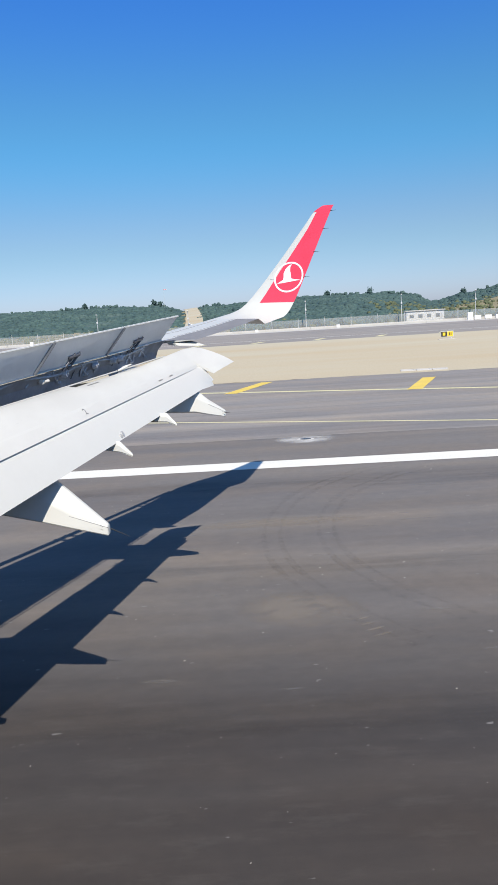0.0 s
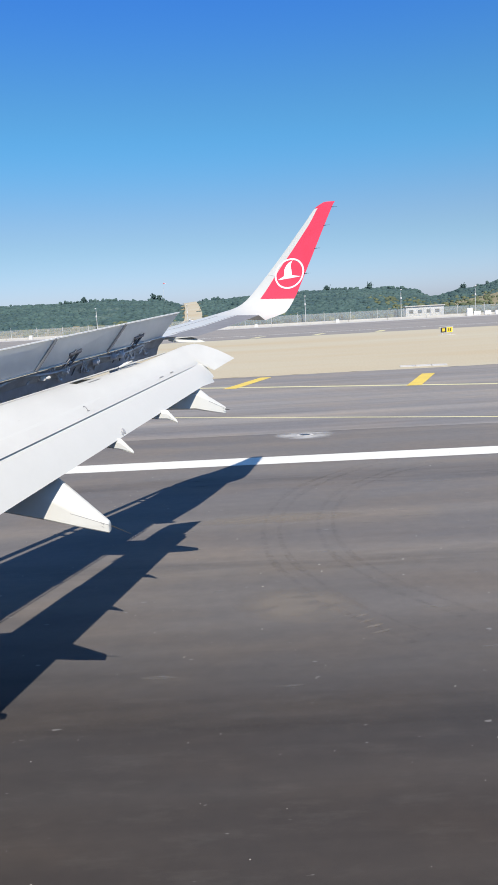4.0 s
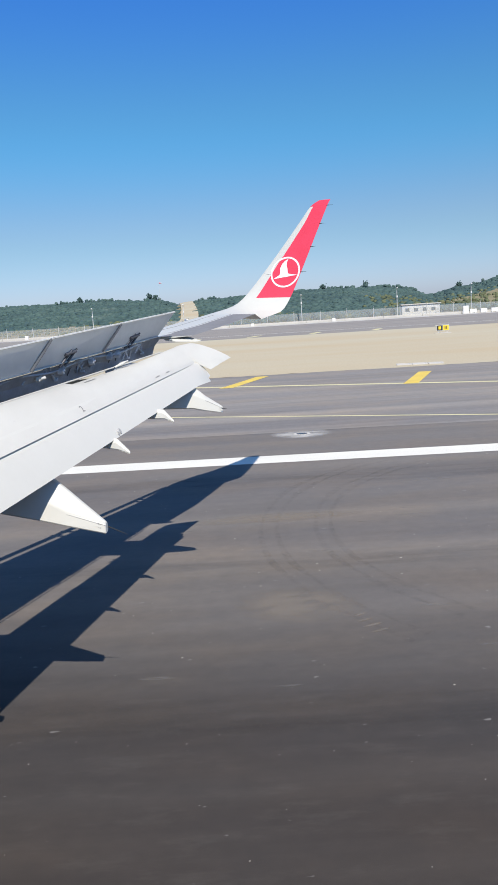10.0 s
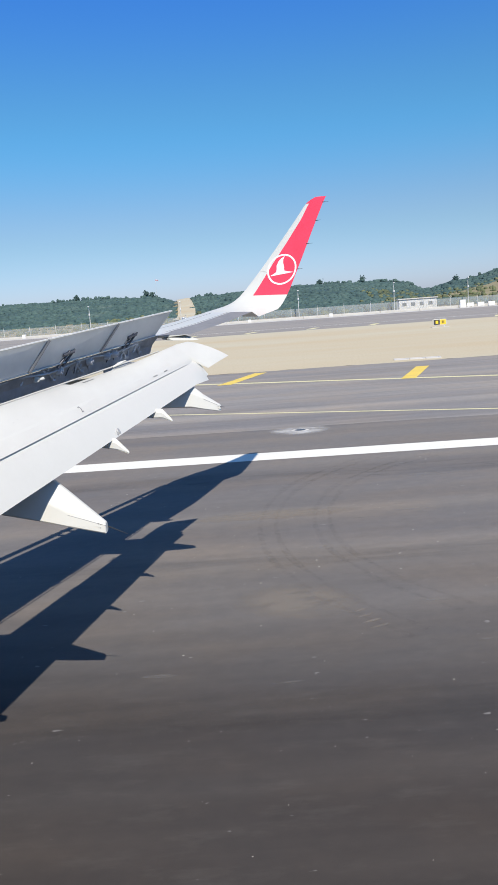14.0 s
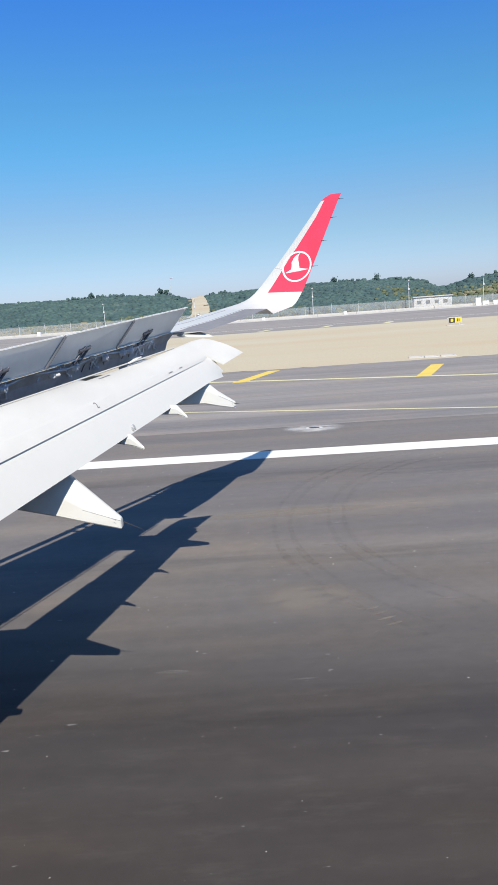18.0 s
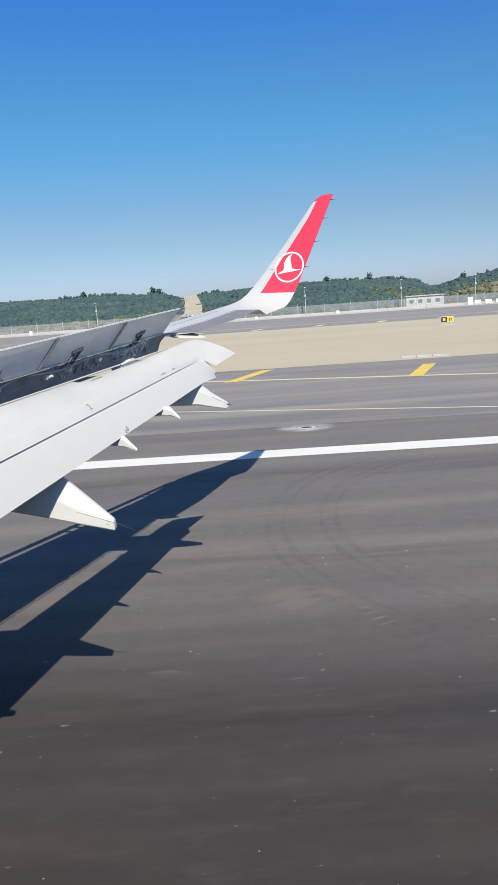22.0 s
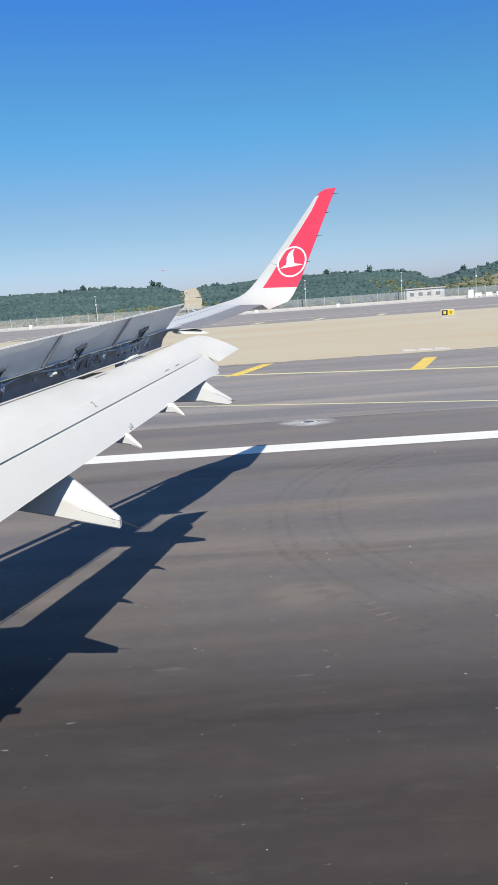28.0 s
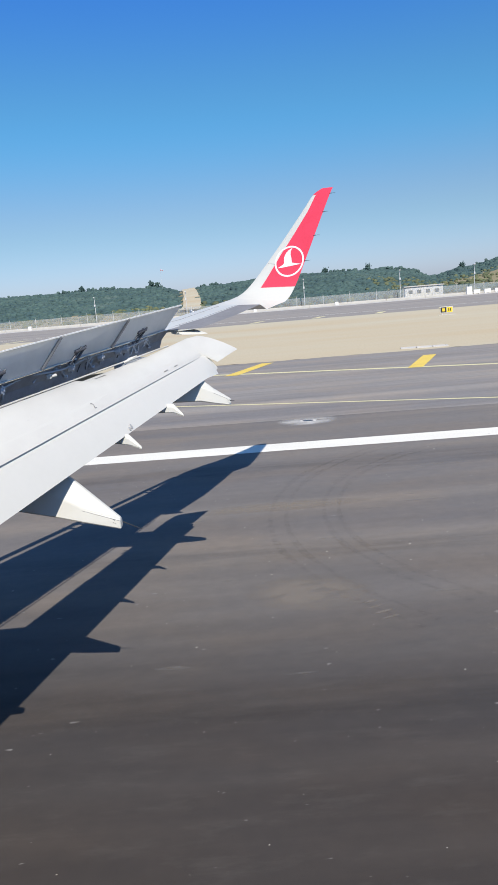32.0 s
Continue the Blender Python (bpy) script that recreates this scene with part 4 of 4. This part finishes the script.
# drain covers at the edge of the sand
for x, y in ((9.6, 48.6), (-14, 50.0)):
    drain = thing("drain_cover", FIELD @ pose(x, y, 0, 0, 0, -8), "pale concrete drain cover at the edge of the sand", "drain", "drain covers")
    for k in range(3):
        bm = bmesh.new()
        for dx, dy, sx, sy in ((0, 0.42, 0.95, 0.12), (0, -0.42, 0.95, 0.12), (-0.42, 0, 0.12, 0.72), (0.42, 0, 0.12, 0.72)):
            box_into(bm, pose(k * 1.0 - 1.0 + dx, dy, 0.03), sx, sy, 0.06, 0.01)
        part("frame", bm, CONCRETE, drain)
        bm = bmesh.new()
        for q in range(5):
            box_into(bm, pose(k * 1.0 - 1.0, -0.28 + q * 0.14, 0.02), 0.7, 0.05, 0.03)
        part("grate", bm, GALVANISED, drain)

# low guard building by the fence
hut = thing("service_building", FIELD @ pose(41, 206.5, 0, 0, 0, 0), "low white service building with flat roof behind the fence", "building")
bm = bmesh.new()
box_into(bm, pose(0, 0, 1.5), 10, 4, 3.0)
part("wall", bm, WALL_WHITE, hut)
bm = bmesh.new()
box_into(bm, pose(0, 0, 3.12), 10.6, 4.6, 0.24, 0.04)
part("roof", bm, CONCRETE, hut, "pale flat roof slab")
for k in range(4):
    bm = bmesh.new()
    box_into(bm, pose(-3.6 + 2.3 * k, -2.01, 1.7), 1.1, 0.06, 0.9, 0.01)
    part("window", bm, GLASS_DARK, hut)
bm = bmesh.new()
box_into(bm, pose(4.3, -2.01, 1.05), 0.95, 0.06, 2.1, 0.01)
part("door", bm, GALVANISED, hut)


def windsock(x, y, z, height):
    mast = thing("windsock_mast", in_field(x, y, z), "tall thin mast with a small red and white windsock", "windsock")
    bm = bmesh.new()
    tube_into(bm, (0, 0, -0.5), (0, 0, height), 0.10, 0.05)
    part("mast", bm, GALVANISED, mast)
    for k, mat in enumerate((RED, WALL_WHITE, RED, WALL_WHITE)):
        bm = bmesh.new()
        tube_into(bm, (0.1 + 0.55 * k, 0, height - 0.2 - 0.06 * k), (0.65 + 0.55 * k, 0, height - 0.26 - 0.06 * k), 0.42 - 0.06 * k, 0.36 - 0.06 * k)
        part("sock_band", bm, mat, mast)


# skyline: place across, height of the crowns
RIDGE = [(-700, 9), (-420, 15), (-205, 20), (-160, 19.5), (-90, 18), (-72, 14), (-52, 16), (-5, 18), (40, 18.4), (88, 18.2), (106, 16), (132, 9.5), (156, 14), (206, 23), (260, 28), (420, 26), (700, 10)]


def skyline(x):
    for (a, h), (b, k) in zip(RIDGE, RIDGE[1:]):
        if a <= x <= b:
            s = (x - a) / (b - a)
            s = s * s * (3 - 2 * s)
            return h + (k - h) * s
    return 4.0


def hill(x, y):
    """Height of the land behind the fence."""
    s = min(max((y - 330) / 290, 0), 1)
    s = s * s * (3 - 2 * s)
    return max(skyline(x * 620 / max(y, 400)) - 1.6, 0) * s + 0.8 * s * noise.noise((x * 0.02, y * 0.02, 0))


bm = bmesh.new()
cols = 280
grid = [[bm.verts.new(in_field(-700 + 5 * i, 320 + 11 * j, hill(-700 + 5 * i, 320 + 11 * j) - 0.01)) for j in range(39)] for i in range(cols + 1)]
for i in range(cols):
    for j in range(38):
        bm.faces.new((grid[i][j], grid[i + 1][j], grid[i + 1][j + 1], grid[i][j + 1]))
def wooded(x, y):
    """Whether the woods cover the land here."""
    low = 330 + 45 * (0.5 + noise.noise((x * 0.015, 3, 0))) + max(0, min(110, (x - 40) * 1.4))
    return y > low and abs(x * 620 / y + 66) > 7.5


hillside = part("hillside", bm, DIRT, smooth=True)
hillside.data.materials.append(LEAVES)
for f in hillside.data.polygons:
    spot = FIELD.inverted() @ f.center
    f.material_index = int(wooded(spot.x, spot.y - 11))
tagged(hillside, "low hillside, dry at its foot and overgrown above", "hill", kind="structure")


def clump_points(rng):
    """One lumpy crown as vertices and faces, from a rough ball."""
    me = bmesh.new()
    bmesh.ops.create_icosphere(me, subdivisions=2, radius=1)
    seed = rng.random() * 50
    verts = [tuple(v.co * (1 + 0.42 * noise.noise(v.co * 1.5 + Vector((seed, 0, 0))) + 0.3 * noise.noise(v.co * 3.7 + Vector((0, seed, 0))))) for v in me.verts]
    faces = [tuple(v.index for v in f.verts) for f in me.faces]
    me.free()
    return verts, faces


rng = random.Random(4)
CLUMPS = [clump_points(rng) for _ in range(14)]


def scatter(name, mat, places, label, category):
    verts, faces = [], []
    for p, r, tall in places:
        vs, fs = CLUMPS[rng.randrange(14)]
        a, n0 = rng.random() * 6.28, len(verts)
        ca, sa = math.cos(a) * r, math.sin(a) * r
        verts += [(p.x + ca * x - sa * y, p.y + sa * x + ca * y, p.z + z * r * tall) for x, y, z in vs]
        faces += [tuple(k + n0 for k in f) for f in fs]
    me = bpy.data.meshes.new(name)
    me.from_pydata(verts, [], faces)
    me.polygons.foreach_set("use_smooth", [True] * len(faces))
    me.materials.append(mat)
    return tagged(new(name, me), label, category, kind="stuff")


woods, bushes = [], []
for _ in range(24000):
    x, y = rng.uniform(-330, 330), rng.uniform(330, 640)
    if not wooded(x, y):
        continue
    r = (0.6 + 2.3 * rng.random() ** 2.2) * (0.9 + 0.7 * max(noise.noise((x * 0.03, y * 0.03, 2)), 0))
    woods.append((in_field(x, y, hill(x, y) + r * rng.uniform(-0.32, 0.0)), r, rng.uniform(0.4, 0.7)))
for _ in range(900):
    x, y = rng.uniform(-320, 320), rng.uniform(585, 640)
    if abs(x * 620 / y + 66) > 9 and noise.noise((x * 0.025, 9, 0)) + 0.5 * noise.noise((x * 0.11, 4, 0)) > 0.05:
        r = rng.uniform(0.6, 1.5)
        woods.append((in_field(x, y, hill(x, y) + 0.6 + 0.8 * r), r, rng.uniform(0.7, 1.2)))
for _ in range(2600):
    x, y = rng.uniform(-12, 72), rng.uniform(228, 345)
    if noise.noise((x * 0.03, y * 0.02, 5)) > -0.25:
        r = rng.uniform(0.6, 1.5)
        woods.append((in_field(x, y, r * rng.uniform(0.3, 0.8)), r, rng.uniform(0.7, 1.1)))
for _ in range(4200):
    x, y = rng.uniform(-200, 280), rng.uniform(225, 480)
    if (x < 60 and y > 400) or abs(x * 620 / y + 66) < 9:
        continue
    if noise.noise((x * 0.012, y * 0.03, 7)) > (0.1 if x < 60 else -0.45):
        r = rng.uniform(0.4, 1.5)
        bushes.append((in_field(x, y, hill(x, y) + 0.3 * r), r, 0.8))
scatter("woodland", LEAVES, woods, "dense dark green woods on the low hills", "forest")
scatter("scrub", SCRUB, bushes, "dry yellowish scrub at the foot of the hills", "bushes")

# pale track up between the hills
bm = bmesh.new()
edge_a, edge_b = [], []
for k in range(30):
    y = 300 + 11.5 * k
    x, w = -66 * y / 620 + 2.0 * math.sin(k * 0.12), 4.8 + 0.6 * noise.noise((k * 0.2, 1, 0))
    edge_a.append(bm.verts.new(in_field(x - w, y, hill(x - w, y) + 1.0)))
    edge_b.append(bm.verts.new(in_field(x + w, y, hill(x + w, y) + 1.0)))
for k in range(29):
    bm.faces.new((edge_a[k], edge_b[k], edge_b[k + 1], edge_a[k + 1]))
tagged(part("dirt_track", bm, SAND), "pale dirt track climbing between the wooded hills", "track", kind="structure")
windsock(-78, 560, hill(-78, 560), 14)


def skyline_tree(x, y, height, seed):
    """A single tree that stands above the woods: tapered trunk, limbs and loose clumps of leaves."""
    r = random.Random(seed)
    tree = thing("tree", in_field(x, y, hill(x, y) - 1.5), "tall dark tree standing above the woods", "tree", "tall trees on the ridge")
    bm = bmesh.new()
    hose_points = [Vector((0.15 * math.sin(k * 1.3 + seed), 0.1 * k, height * 0.9 * k / 6)) for k in range(7)]
    for k in range(6):
        tube_into(bm, hose_points[k], hose_points[k + 1], 0.30 * (1 - k / 7), 0.30 * (1 - (k + 1) / 7), 7)
    tips = []
    for k in range(9):
        a, z = r.random() * 6.28, height * r.uniform(0.4, 0.9)
        b = Vector((math.cos(a), math.sin(a), 0)) * height * r.uniform(0.12, 0.26) + Vector((0, 0, z + height * 0.12))
        tube_into(bm, (0, 0.1 * 6 * z / height, z), b, 0.09, 0.03, 5)
        tips.append(b)
    part("trunk", bm, BARK, tree)
    verts, faces = [], []
    for tip_ in tips + [Vector((0, 0.5, height))]:
        for _ in range(16):
            c = tip_ + Vector((r.gauss(0, 0.8), r.gauss(0, 0.8), r.gauss(-0.4, 0.9)))
            vs, fs = CLUMPS[r.randrange(14)]
            n0, q = len(verts), r.uniform(0.22, 0.5)
            verts += [(c.x + q * vx, c.y + q * vy, c.z + q * vz) for vx, vy, vz in vs]
            faces += [tuple(i + n0 for i in f) for f in fs]
    me = bpy.data.meshes.new("crown")
    me.from_pydata(verts, [], faces)
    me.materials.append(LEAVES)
    crown = new("crown", me)
    crown.parent = tree


for k, (x, y, height) in enumerate(((-92, 600, 7.5), (-88, 602, 6.5), (-150, 610, 6), (45, 606, 6.5), (78, 605, 7), (150, 600, 6), (18, 610, 5.5))):
    skyline_tree(x, y, 0.8 * height, k)


def van(x, y, turn, label):
    ob = thing("van", FIELD @ pose(x, y, 0.016, 0, 0, turn), label, "van", "vans by the fence")
    bm = bmesh.new()
    side = [(-2.3, 0.35), (2.2, 0.35), (2.35, 0.8), (2.2, 1.1), (1.55, 1.25), (1.05, 1.95), (-2.2, 2.0), (-2.35, 1.0)]
    a = [bm.verts.new((px, -0.9, pz)) for px, pz in side]
    b = [bm.verts.new((px, 0.9, pz)) for px, pz in side]
    bm.faces.new(a)
    bm.faces.new(b[::-1])
    for k in range(8):
        bm.faces.new((a[k], b[k], b[(k + 1) % 8], a[(k + 1) % 8]))
    bmesh.ops.recalc_face_normals(bm, faces=bm.faces[:])
    bmesh.ops.bevel(bm, geom=bm.edges[:], offset=0.06, segments=2, affect="EDGES")
    part("body", bm, WALL_WHITE, ob, "", True)
    for px, sx in ((-1.5, 1.1), (-0.3, 1.0), (0.75, 0.7)):
        bm = bmesh.new()
        box_into(bm, pose(px, -0.905, 1.5), sx, 0.03, 0.5, 0.01)
        part("window", bm, GLASS_DARK, ob)
    for px in (-1.45, 1.45):
        for py in (-0.85, 0.85):
            bm = bmesh.new()
            tube_into(bm, (px, py - 0.12, 0.33), (px, py + 0.12, 0.33), 0.33, n=18)
            wheel = part("wheel", bm, RUBBER, ob, "black rubber tyre", True)
            bm = bmesh.new()
            tube_into(bm, (px, py - 0.13, 0.33), (px, py + 0.13, 0.33), 0.18, n=12)
            part("rim", bm, METAL, wheel, "steel rim", True)


van(63.5, 193, 176, "white delivery van parked beside the fence")
van(70.5, 193, 178, "white delivery van parked beside the fence")
